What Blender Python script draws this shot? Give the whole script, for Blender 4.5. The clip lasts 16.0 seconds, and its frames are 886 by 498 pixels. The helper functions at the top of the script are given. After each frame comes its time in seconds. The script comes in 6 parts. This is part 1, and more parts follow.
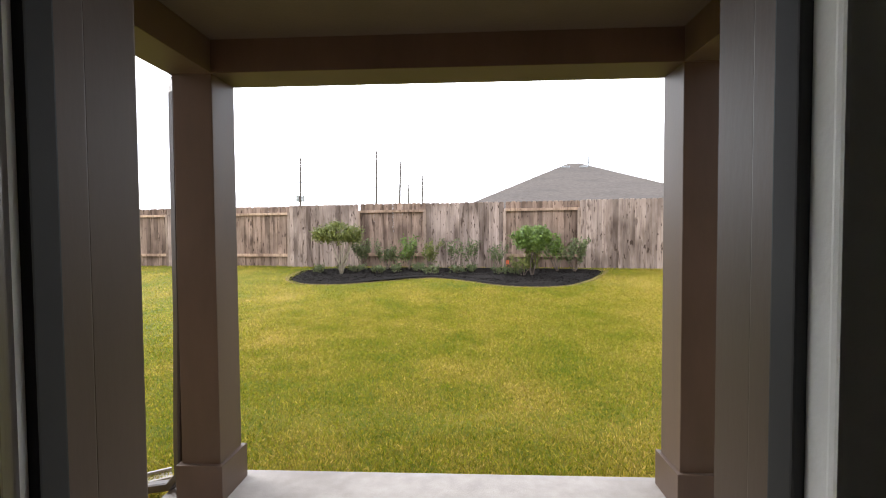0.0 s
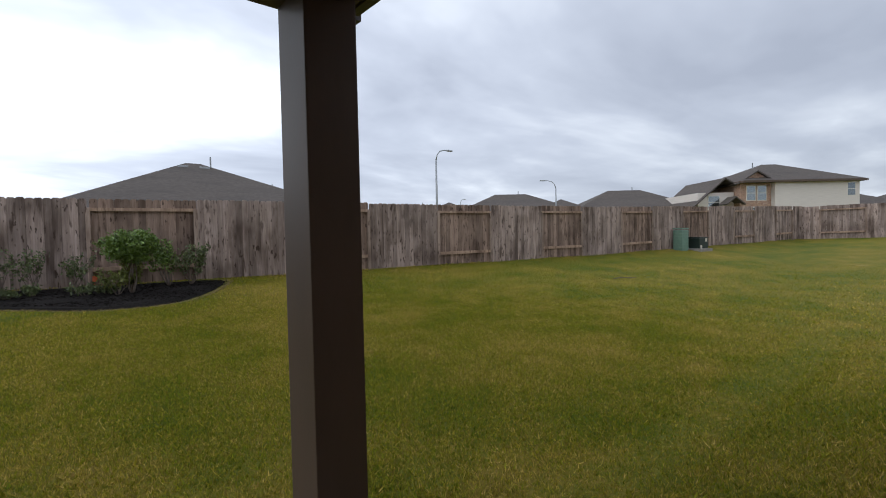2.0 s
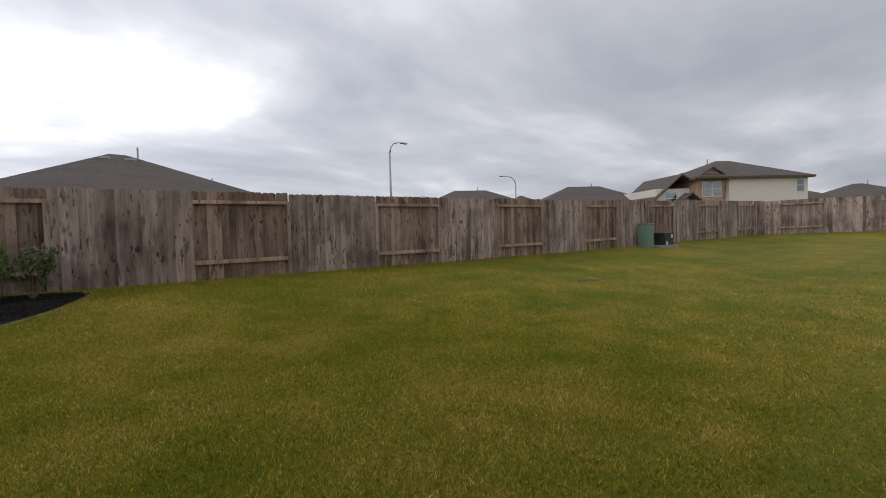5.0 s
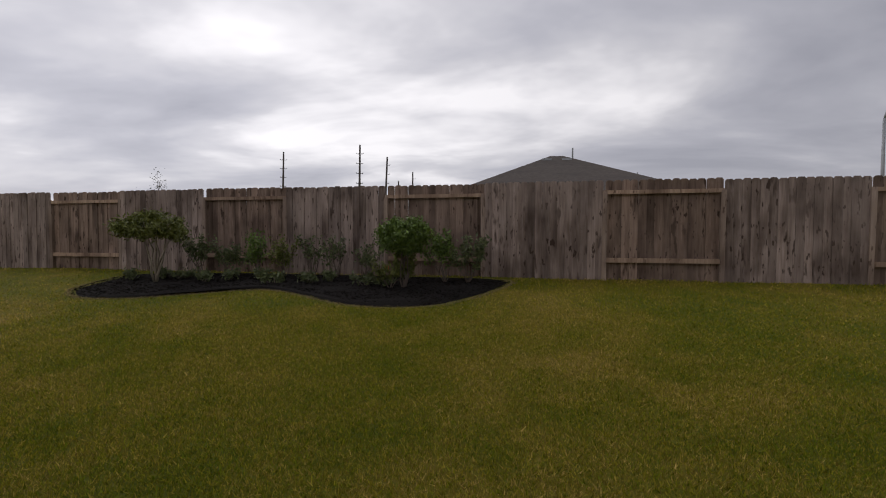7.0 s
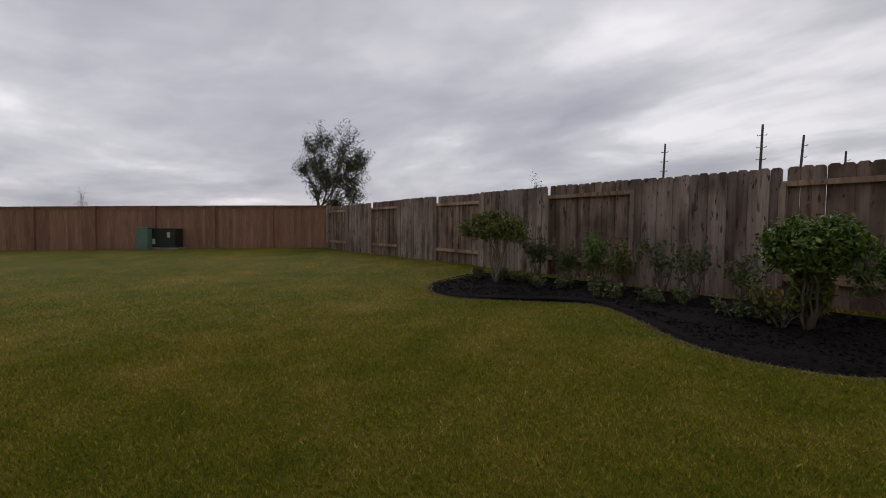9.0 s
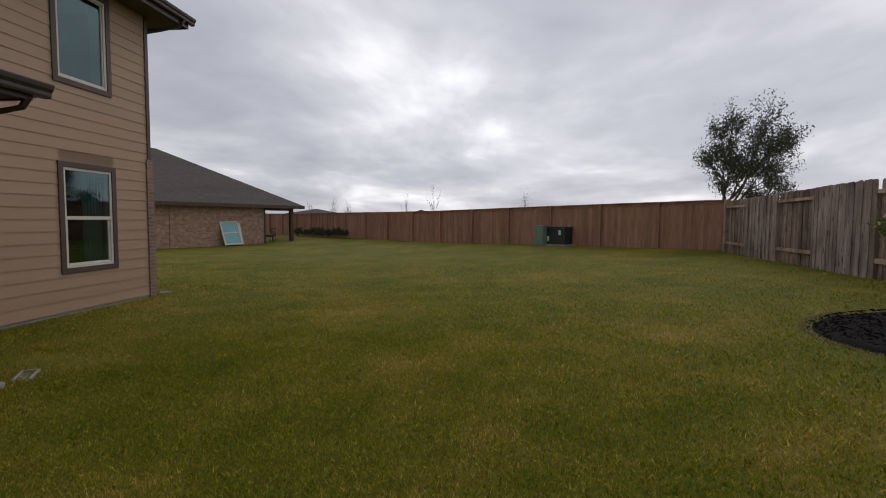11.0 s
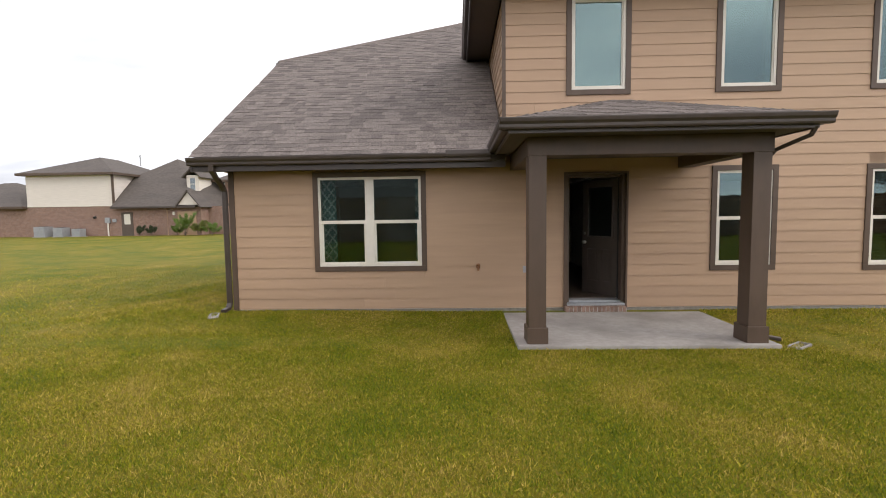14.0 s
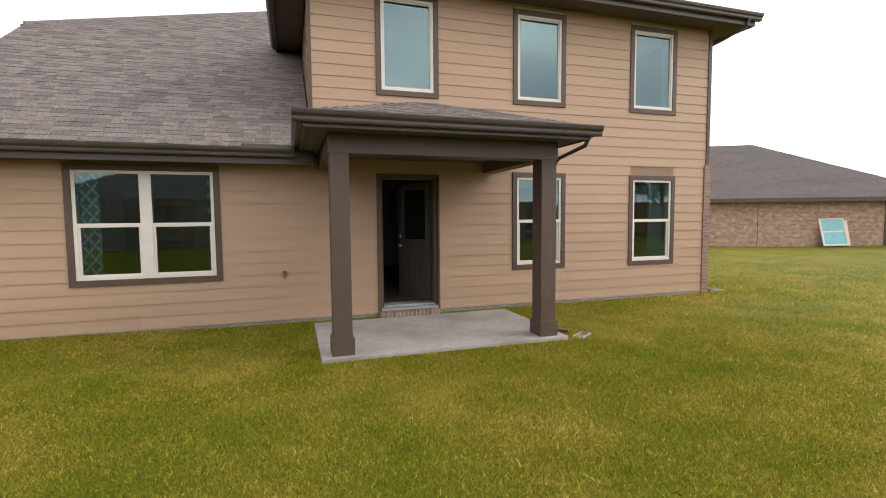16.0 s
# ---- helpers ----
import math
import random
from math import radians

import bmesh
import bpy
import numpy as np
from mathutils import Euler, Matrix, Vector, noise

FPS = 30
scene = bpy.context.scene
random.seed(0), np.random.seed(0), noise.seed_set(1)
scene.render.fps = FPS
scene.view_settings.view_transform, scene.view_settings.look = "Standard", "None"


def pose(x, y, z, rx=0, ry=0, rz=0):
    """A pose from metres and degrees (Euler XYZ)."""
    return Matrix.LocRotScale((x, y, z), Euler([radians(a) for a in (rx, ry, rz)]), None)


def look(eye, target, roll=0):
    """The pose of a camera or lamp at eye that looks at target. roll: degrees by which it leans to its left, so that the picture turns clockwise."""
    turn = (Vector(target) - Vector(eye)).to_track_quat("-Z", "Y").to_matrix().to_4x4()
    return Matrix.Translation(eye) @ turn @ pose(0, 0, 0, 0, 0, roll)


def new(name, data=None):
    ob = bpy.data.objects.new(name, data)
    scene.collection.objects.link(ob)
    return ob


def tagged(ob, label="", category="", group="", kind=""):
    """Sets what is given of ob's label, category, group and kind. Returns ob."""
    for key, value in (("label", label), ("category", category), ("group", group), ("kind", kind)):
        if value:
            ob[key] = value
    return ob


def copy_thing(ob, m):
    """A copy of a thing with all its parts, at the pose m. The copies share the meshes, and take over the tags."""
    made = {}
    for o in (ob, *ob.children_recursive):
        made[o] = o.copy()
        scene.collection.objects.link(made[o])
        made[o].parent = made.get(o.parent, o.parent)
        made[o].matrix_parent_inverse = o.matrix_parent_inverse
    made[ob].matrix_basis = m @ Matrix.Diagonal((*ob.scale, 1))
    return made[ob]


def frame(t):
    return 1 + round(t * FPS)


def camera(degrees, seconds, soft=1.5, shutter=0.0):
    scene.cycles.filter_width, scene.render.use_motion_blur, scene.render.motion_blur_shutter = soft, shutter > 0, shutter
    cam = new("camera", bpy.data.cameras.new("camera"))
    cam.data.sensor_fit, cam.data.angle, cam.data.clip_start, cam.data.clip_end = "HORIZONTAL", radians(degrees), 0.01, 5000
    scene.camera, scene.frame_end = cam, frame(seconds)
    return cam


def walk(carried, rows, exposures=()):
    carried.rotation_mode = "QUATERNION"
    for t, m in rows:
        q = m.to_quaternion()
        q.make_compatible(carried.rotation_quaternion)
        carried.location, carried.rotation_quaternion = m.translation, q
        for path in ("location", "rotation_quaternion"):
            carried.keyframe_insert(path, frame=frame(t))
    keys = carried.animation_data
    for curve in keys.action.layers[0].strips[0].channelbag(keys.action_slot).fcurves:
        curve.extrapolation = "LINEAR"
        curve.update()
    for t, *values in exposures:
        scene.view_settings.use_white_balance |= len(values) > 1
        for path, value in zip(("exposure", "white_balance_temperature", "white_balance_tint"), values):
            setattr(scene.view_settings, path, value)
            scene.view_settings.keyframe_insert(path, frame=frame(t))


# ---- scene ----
cam = camera(86.4, 16.0, 1.0)
PATH = [
    (0, (-0.101, -0.75, 1.504), (-0.203, 1.247, 1.434), -0.4),
    (0.5, (-0.046, -0.411, 1.482), (-0.142, 1.585, 1.411), -0.7),
    (1, (0.006, -0.1, 1.481), (0.191, 1.89, 1.406), -0.7),
    (1.5, (0.112, 0.032, 1.475), (0.826, 1.899, 1.4), -0.9),
    (2, (0.268, 0.1, 1.436), (1.552, 1.633, 1.376), -1.2),
    (2.5, (0.447, 0.333, 1.433), (2.066, 1.505, 1.371), -1.35),
    (3, (0.781, 0.476, 1.421), (2.533, 1.437, 1.362), -1.6),
    (5.5, (2.211, 1.536, 1.398), (3.338, 3.186, 1.324), -1.1),
    (6, (2.39, 1.873, 1.426), (3.142, 3.725, 1.351), -0.5),
    (6.5, (2.558, 2.301, 1.412), (2.895, 4.271, 1.336), -0.3),
    (7, (2.67, 2.743, 1.414), (2.538, 4.737, 1.34), 0.1),
    (7.5, (2.69, 3.169, 1.456), (2.214, 5.11, 1.375), 0.3),
    (8, (2.721, 3.641, 1.474), (1.895, 5.461, 1.385), 0.4),
    (10.3, (2.159, 5.92, 1.549), (0.208, 6.34, 1.434), 0.5),
    (10.5, (2.135, 6.14, 1.55), (0.157, 6.406, 1.432), 0.4),
    (11, (1.927, 6.607, 1.53), (-0.056, 6.375, 1.408), 0.4),
    (11.5, (2.01, 7.082, 1.642), (0.233, 6.176, 1.5), -0.1),
    (11.7, (2.019, 7.188, 1.667), (0.407, 6.013, 1.524), 0.0),
    (12, (2.076, 7.329, 1.697), (0.761, 5.829, 1.553), -0.1),
    (12.5, (2.199, 7.542, 1.723), (1.322, 5.751, 1.573), 0.1),
    (13, (2.305, 7.753, 1.733), (1.9, 5.799, 1.592), -0.1),
    (13.5, (2.24, 7.914, 1.75), (2.166, 5.92, 1.607), -0.5),
    (14, (2.119, 7.922, 1.683), (2.184, 5.929, 1.532), -0.8),
    (14.5, (1.99, 7.832, 1.643), (1.896, 5.84, 1.492), -0.8),
    (15, (1.873, 7.747, 1.627), (1.519, 5.784, 1.482), -0.8),
    (15.5, (1.735, 7.684, 1.643), (1.219, 5.757, 1.494), -0.8),
    (16, (1.67, 7.572, 1.639), (1.062, 5.672, 1.501), -0.5),
]
EXPOSURES = [(0.0, 1.80, 6400, 10), (0.5, 0.75, 6200, 8), (1.0, 0.04, 5800, 7), (1.5, -0.06, 5800, 8), (2.0, 0.02, 6000, 8), (3.0, 0.25, 6450, 9), (5.5, -0.35, 6500, 11), (7.0, -0.80, 6600, 14),
             (8.0, -1.08, 6600, 14), (10.5, -0.98, 6450, 13), (11.0, -0.80, 6500, 12), (11.5, -0.48, 6600, 12), (12.0, 0.05, 6650, 11), (12.5, 0.65, 6700, 11), (13.0, 0.85, 6700, 11), (14.5, 0.80, 6700, 11), (16.0, 0.95, 6700, 11)]
walk(cam, [(t, look(eye, target, roll)) for t, eye, target, roll in PATH], EXPOSURES)

# ---- world, sun ----
def build_world():
    w = bpy.data.worlds.new("overcast_sky")
    scene.world = w
    w.use_nodes = True
    nt = w.node_tree
    nt.nodes.clear()
    N, L = nt.nodes.new, nt.links.new
    out, bg = N("ShaderNodeOutputWorld"), N("ShaderNodeBackground")
    sky = N("ShaderNodeTexSky")
    sky.sky_type, sky.sun_disc = "NISHITA", False
    sky.sun_elevation, sky.sun_rotation = radians(SUN_ELEVATION), radians(SUN_TURN)
    co, sep = N("ShaderNodeTexCoord"), N("ShaderNodeSeparateXYZ")
    L(co.outputs["Generated"], sep.inputs[0])
    # the cloud deck is a flat ceiling: divide the direction by its height
    up = N("ShaderNodeMath"); up.operation = "MAXIMUM"; up.inputs[1].default_value = 0.0
    L(sep.outputs["Z"], up.inputs[0])
    lift = N("ShaderNodeMath"); lift.operation = "ADD"; lift.inputs[1].default_value = 0.16
    L(up.outputs[0], lift.inputs[0])
    flat = N("ShaderNodeVectorMath"); flat.operation = "DIVIDE"
    comb = N("ShaderNodeCombineXYZ")
    for i in range(3):
        L(lift.outputs[0], comb.inputs[i])
    L(co.outputs["Generated"], flat.inputs[0])
    L(comb.outputs[0], flat.inputs[1])
    ramps = []
    for scale, detail, shift in ((0.55, 5.0, 3.1), (1.7, 4.0, 9.4)):
        mp = N("ShaderNodeMapping"); mp.inputs["Location"].default_value = (shift, shift * 0.7, 0)
        mp.inputs["Scale"].default_value = (1.0, 1.35, 0.6)
        no = N("ShaderNodeTexNoise")
        no.inputs["Scale"].default_value, no.inputs["Detail"].default_value = scale, detail
        no.inputs["Roughness"].default_value, no.inputs["Distortion"].default_value = 0.52, 0.35
        L(flat.outputs[0], mp.inputs["Vector"]); L(mp.outputs[0], no.inputs["Vector"])
        ramps.append(no)
    mixn = N("ShaderNodeMath"); mixn.operation = "MULTIPLY_ADD"; mixn.inputs[1].default_value = 0.24
    L(ramps[1].outputs["Fac"], mixn.inputs[0]); L(ramps[0].outputs["Fac"], mixn.inputs[2])
    ramp = N("ShaderNodeValToRGB")
    e = ramp.color_ramp.elements
    e[0].position, e[0].color = 0.44, (0.54, 0.56, 0.635, 1)
    e[1].position, e[1].color = 0.80, (1.32, 1.33, 1.36, 1)
    m = e.new(0.58); m.color = (0.69, 0.71, 0.785, 1)
    m = e.new(0.68); m.color = (0.88, 0.895, 0.95, 1)
    L(mixn.outputs[0], ramp.inputs[0])
    # brighter towards the hidden sun
    dot = N("ShaderNodeVectorMath"); dot.operation = "DOT_PRODUCT"
    el, az = radians(SUN_ELEVATION), radians(SUN_TURN)
    dot.inputs[1].default_value = (math.sin(az) * math.cos(el), math.cos(az) * math.cos(el), math.sin(el))
    L(co.outputs["Generated"], dot.inputs[0])
    glow = N("ShaderNodeMapRange")
    for k, v in zip(("From Min", "From Max", "To Min", "To Max"), (-0.7, 1.0, 0.78, 1.56)):
        glow.inputs[k].default_value = v
    L(dot.outputs["Value"], glow.inputs["Value"])
    lit = N("ShaderNodeVectorMath"); lit.operation = "SCALE"
    rim = N("ShaderNodeMapRange")
    for k, v in zip(("From Min", "From Max", "To Min", "To Max"), (0.0, 0.32, 1.02, 1.0)):
        rim.inputs[k].default_value = v
    L(sep.outputs["Z"], rim.inputs["Value"])
    both = N("ShaderNodeMath"); both.operation = "MULTIPLY"
    L(glow.outputs[0], both.inputs[0]); L(rim.outputs[0], both.inputs[1])
    L(ramp.outputs[0], lit.inputs[0]); L(both.outputs[0], lit.inputs["Scale"])
    thin = N("ShaderNodeVectorMath"); thin.operation = "SCALE"; thin.inputs["Scale"].default_value = 0.07
    L(sky.outputs[0], thin.inputs[0])
    mix = N("ShaderNodeMix"); mix.data_type = "RGBA"; mix.inputs["Factor"].default_value = 0.9
    L(thin.outputs[0], mix.inputs["A"]); L(lit.outputs[0], mix.inputs["B"])
    L(mix.outputs["Result"], bg.inputs["Color"])
    bg.inputs["Strength"].default_value = 1.0
    L(bg.outputs[0], out.inputs[0])
    sun = new("sun", bpy.data.lights.new("sun", "SUN"))
    sun.data.energy, sun.data.angle, sun.data.color = 0.7, radians(25), (1.0, 0.96, 0.9)
    sun.matrix_world = look((0, 0, 0), (-math.sin(az) * math.cos(el), -math.cos(az) * math.cos(el), -math.sin(el)))


SUN_ELEVATION, SUN_TURN = 36.0, -66.0
build_world()


# ---- materials ----
def material(name, dark, light, scale=8.0, rough=0.7, metal=0.0, bump=0.0, bump_scale=60.0, stretch=(1, 1, 1), vary=0.0,
             stain=None, stain_scale=1.2, stain_amount=0.35, island=False, spec=0.5):
    """Two-scale procedural material: fine noise from dark to light, large stains, per-piece variation, bump."""
    mt = bpy.data.materials.new(name)
    mt.use_nodes = True
    nt = mt.node_tree
    N, L = nt.nodes.new, nt.links.new
    b = nt.nodes["Principled BSDF"]
    b.inputs["Roughness"].default_value, b.inputs["Metallic"].default_value = rough, metal
    b.inputs["Specular IOR Level"].default_value = spec
    co, mp = N("ShaderNodeTexCoord"), N("ShaderNodeMapping")
    mp.inputs["Scale"].default_value = stretch
    geo = N("ShaderNodeNewGeometry")
    info = N("ShaderNodeObjectInfo")
    pick = geo.outputs["Random Per Island"] if island else info.outputs["Random"]
    shift = N("ShaderNodeVectorMath"); shift.operation = "ADD"
    sc = N("ShaderNodeMath"); sc.operation = "MULTIPLY"; sc.inputs[1].default_value = 37.0 if vary else 0.0
    L(pick, sc.inputs[0])
    L(co.outputs["Object"], mp.inputs["Vector"])
    L(mp.outputs[0], shift.inputs[0]); L(sc.outputs[0], shift.inputs[1])
    n1 = N("ShaderNodeTexNoise")
    n1.inputs["Scale"].default_value, n1.inputs["Detail"].default_value, n1.inputs["Roughness"].default_value = scale, 6, 0.6
    L(shift.outputs[0], n1.inputs["Vector"])
    r = N("ShaderNodeValToRGB")
    r.color_ramp.elements[0].position, r.color_ramp.elements[0].color = 0.32, (*dark, 1)
    r.color_ramp.elements[1].position, r.color_ramp.elements[1].color = 0.68, (*light, 1)
    L(n1.outputs["Fac"], r.inputs[0])
    col = r.outputs[0]
    if stain:
        n2 = N("ShaderNodeTexNoise")
        n2.inputs["Scale"].default_value, n2.inputs["Detail"].default_value = stain_scale, 4
        L(shift.outputs[0], n2.inputs["Vector"])
        r2 = N("ShaderNodeMapRange")
        for k, v in zip(("From Min", "From Max", "To Min", "To Max"), (0.45, 0.72, 0.0, stain_amount)):
            r2.inputs[k].default_value = v
        L(n2.outputs["Fac"], r2.inputs["Value"])
        mx = N("ShaderNodeMix"); mx.data_type = "RGBA"; mx.inputs["B"].default_value = (*stain, 1)
        L(r2.outputs[0], mx.inputs["Factor"]); L(col, mx.inputs["A"])
        col = mx.outputs["Result"]
    if vary:
        hsv = N("ShaderNodeHueSaturation")
        vr = N("ShaderNodeMapRange"); vr.inputs["To Min"].default_value, vr.inputs["To Max"].default_value = 1 - vary, 1 + vary
        L(pick, vr.inputs["Value"]); L(vr.outputs[0], hsv.inputs["Value"]); L(col, hsv.inputs["Color"])
        col = hsv.outputs[0]
    L(col, b.inputs["Base Color"])
    rr = N("ShaderNodeMapRange"); rr.inputs["To Min"].default_value, rr.inputs["To Max"].default_value = rough - 0.08, min(1, rough + 0.1)
    L(n1.outputs["Fac"], rr.inputs["Value"]); L(rr.outputs[0], b.inputs["Roughness"])
    if bump:
        n3 = N("ShaderNodeTexNoise")
        n3.inputs["Scale"].default_value, n3.inputs["Detail"].default_value = bump_scale, 4
        L(shift.outputs[0], n3.inputs["Vector"])
        bp = N("ShaderNodeBump"); bp.inputs["Strength"].default_value, bp.inputs["Distance"].default_value = bump, 0.01
        L(n3.outputs["Fac"], bp.inputs["Height"]); L(bp.outputs[0], b.inputs["Normal"])
    return mt


def weathered_wood(name, dark, light, streak, vary=0.3, island=False, knots=True):
    """Picket wood: long grain along z, dark run-off streaks and knots, its own shift on every board."""
    mt = material(name, dark, light, 14.0, 0.85, bump=0.35, bump_scale=40, stretch=(2.2, 2.2, 0.16), vary=vary, island=island, spec=0.25)
    nt = mt.node_tree
    N, L = nt.nodes.new, nt.links.new
    b = nt.nodes["Principled BSDF"]
    src = b.inputs["Base Color"].links[0].from_socket
    co, geo, info = N("ShaderNodeTexCoord"), N("ShaderNodeNewGeometry"), N("ShaderNodeObjectInfo")
    pick = geo.outputs["Random Per Island"] if island else info.outputs["Random"]
    sc = N("ShaderNodeMath"); sc.operation = "MULTIPLY"; sc.inputs[1].default_value = 91.0
    L(pick, sc.inputs[0])
    for scale, stretch, lo, hi, amount in ((1.4, (1.6, 1.6, 0.8), 0.46, 0.66, 0.55 if knots else 0.2), (1.9, (1.8, 1.8, 0.30), 0.47, 0.66, 0.74 if knots else 0.5), (5.0, (1.8, 1.8, 0.42), 0.60, 0.69, 0.75 if knots else 0.2), (12.0, (1.4, 1.4, 0.45), 0.62, 0.67, 0.92 if knots else 0)):
        mp, ad, n = N("ShaderNodeMapping"), N("ShaderNodeVectorMath"), N("ShaderNodeTexNoise")
        mp.inputs["Scale"].default_value = stretch
        n.inputs["Scale"].default_value, n.inputs["Detail"].default_value = scale, 3
        L(geo.outputs["Position"] if scale < 1.5 else co.outputs["Object"], mp.inputs[0]); L(mp.outputs[0], ad.inputs[0]); L(ad.outputs[0], n.inputs["Vector"])
        if scale > 1.5:
            L(sc.outputs[0], ad.inputs[1])
        mr = N("ShaderNodeMapRange")
        for k, v in zip(("From Min", "From Max", "To Min", "To Max"), (lo, hi, 0.0, amount)):
            mr.inputs[k].default_value = v
        L(n.outputs["Fac"], mr.inputs["Value"])
        mx = N("ShaderNodeMix"); mx.data_type = "RGBA"; mx.inputs["B"].default_value = (*streak, 1)
        L(mr.outputs[0], mx.inputs["Factor"]); L(src, mx.inputs["A"])
        src = mx.outputs["Result"]
    if knots:
        # sun-bleached patches across neighbouring boards
        n, mr, mx = N("ShaderNodeTexNoise"), N("ShaderNodeMapRange"), N("ShaderNodeMix")
        n.inputs["Scale"].default_value, n.inputs["Detail"].default_value = 0.9, 4
        L(geo.outputs["Position"], n.inputs["Vector"])
        for k, v in zip(("From Min", "From Max", "To Min", "To Max"), (0.46, 0.68, 0.0, 0.26)):
            mr.inputs[k].default_value = v
        mx.data_type = "RGBA"; mx.inputs["B"].default_value = (min(1, light[0] * 1.22), min(1, light[1] * 1.24), min(1, light[2] * 1.26), 1)
        L(n.outputs["Fac"], mr.inputs["Value"]); L(mr.outputs[0], mx.inputs["Factor"]); L(src, mx.inputs["A"])
        src = mx.outputs["Result"]
    L(src, b.inputs["Base Color"])
    return mt


def brick_material(name, c1, c2, c3, mortar, across=0.2032, high=0.0677):
    """Running-bond brick in metres on upright walls: u along the wall, v up."""
    mt = bpy.data.materials.new(name)
    mt.use_nodes = True
    nt = mt.node_tree
    N, L = nt.nodes.new, nt.links.new
    b = nt.nodes["Principled BSDF"]
    b.inputs["Roughness"].default_value = 0.9
    co, sep, com, add = N("ShaderNodeTexCoord"), N("ShaderNodeSeparateXYZ"), N("ShaderNodeCombineXYZ"), N("ShaderNodeMath")
    L(co.outputs["Object"], sep.inputs[0])
    L(sep.outputs["X"], add.inputs[0]); L(sep.outputs["Y"], add.inputs[1])
    L(add.outputs[0], com.inputs[0]); L(sep.outputs["Z"], com.inputs[1])
    bt = N("ShaderNodeTexBrick")
    bt.inputs["Scale"].default_value = 1.0
    bt.inputs["Brick Width"].default_value, bt.inputs["Row Height"].default_value = across, high
    bt.inputs["Mortar Size"].default_value, bt.inputs["Mortar Smooth"].default_value = 0.005, 0.2
    bt.inputs["Color1"].default_value, bt.inputs["Color2"].default_value, bt.inputs["Mortar"].default_value = (*c1, 1), (*c2, 1), (*mortar, 1)
    L(com.outputs[0], bt.inputs["Vector"])
    n = N("ShaderNodeTexNoise"); n.inputs["Scale"].default_value, n.inputs["Detail"].default_value = 4.5, 5
    L(com.outputs[0], n.inputs["Vector"])
    mr = N("ShaderNodeMapRange")
    for k, v in zip(("From Min", "From Max", "To Min", "To Max"), (0.5, 0.66, 0.0, 0.75)):
        mr.inputs[k].default_value = v
    L(n.outputs["Fac"], mr.inputs["Value"])
    mx = N("ShaderNodeMix"); mx.data_type = "RGBA"; mx.inputs["B"].default_value = (*c3, 1)
    L(mr.outputs[0], mx.inputs["Factor"]); L(bt.outputs["Color"], mx.inputs["A"])
    L(mx.outputs["Result"], b.inputs["Base Color"])
    bp = N("ShaderNodeBump"); bp.invert = True
    bp.inputs["Strength"].default_value, bp.inputs["Distance"].default_value = 0.6, 0.01
    L(bt.outputs["Fac"], bp.inputs["Height"]); L(bp.outputs[0], b.inputs["Normal"])
    return mt


def glass_material(name, tint, base=0.21, rough=0.01, gloss=(0.74, 0.95, 0.96)):
    """Coated window glass: a clear thin pane with a stronger mirror than plain glass."""
    mt = bpy.data.materials.new(name)
    mt.use_nodes = True
    nt = mt.node_tree
    nt.nodes.clear()
    N, L = nt.nodes.new, nt.links.new
    out, mix, tr, gl, fr = N("ShaderNodeOutputMaterial"), N("ShaderNodeMixShader"), N("ShaderNodeBsdfTransparent"), N("ShaderNodeBsdfGlossy"), N("ShaderNodeLayerWeight")
    tr.inputs["Color"].default_value = (*tint, 1)
    gl.inputs["Roughness"].default_value = rough
    gl.inputs["Color"].default_value = (*gloss, 1)
    no, bp = N("ShaderNodeTexNoise"), N("ShaderNodeBump")
    no.inputs["Scale"].default_value = 1.3
    bp.inputs["Strength"].default_value, bp.inputs["Distance"].default_value = 0.06, 0.02
    L(no.outputs["Fac"], bp.inputs["Height"]); L(bp.outputs[0], gl.inputs["Normal"])
    curve, gain = N("ShaderNodeMath"), N("ShaderNodeMapRange")
    curve.operation = "POWER"; curve.inputs[1].default_value = 4.0
    gain.inputs["To Min"].default_value, gain.inputs["To Max"].default_value = base, 1.0
    L(fr.outputs["Facing"], curve.inputs[0]); L(curve.outputs[0], gain.inputs["Value"])
    L(gain.outputs[0], mix.inputs[0]); L(tr.outputs[0], mix.inputs[1]); L(gl.outputs[0], mix.inputs[2]); L(mix.outputs[0], out.inputs[0])
    return mt


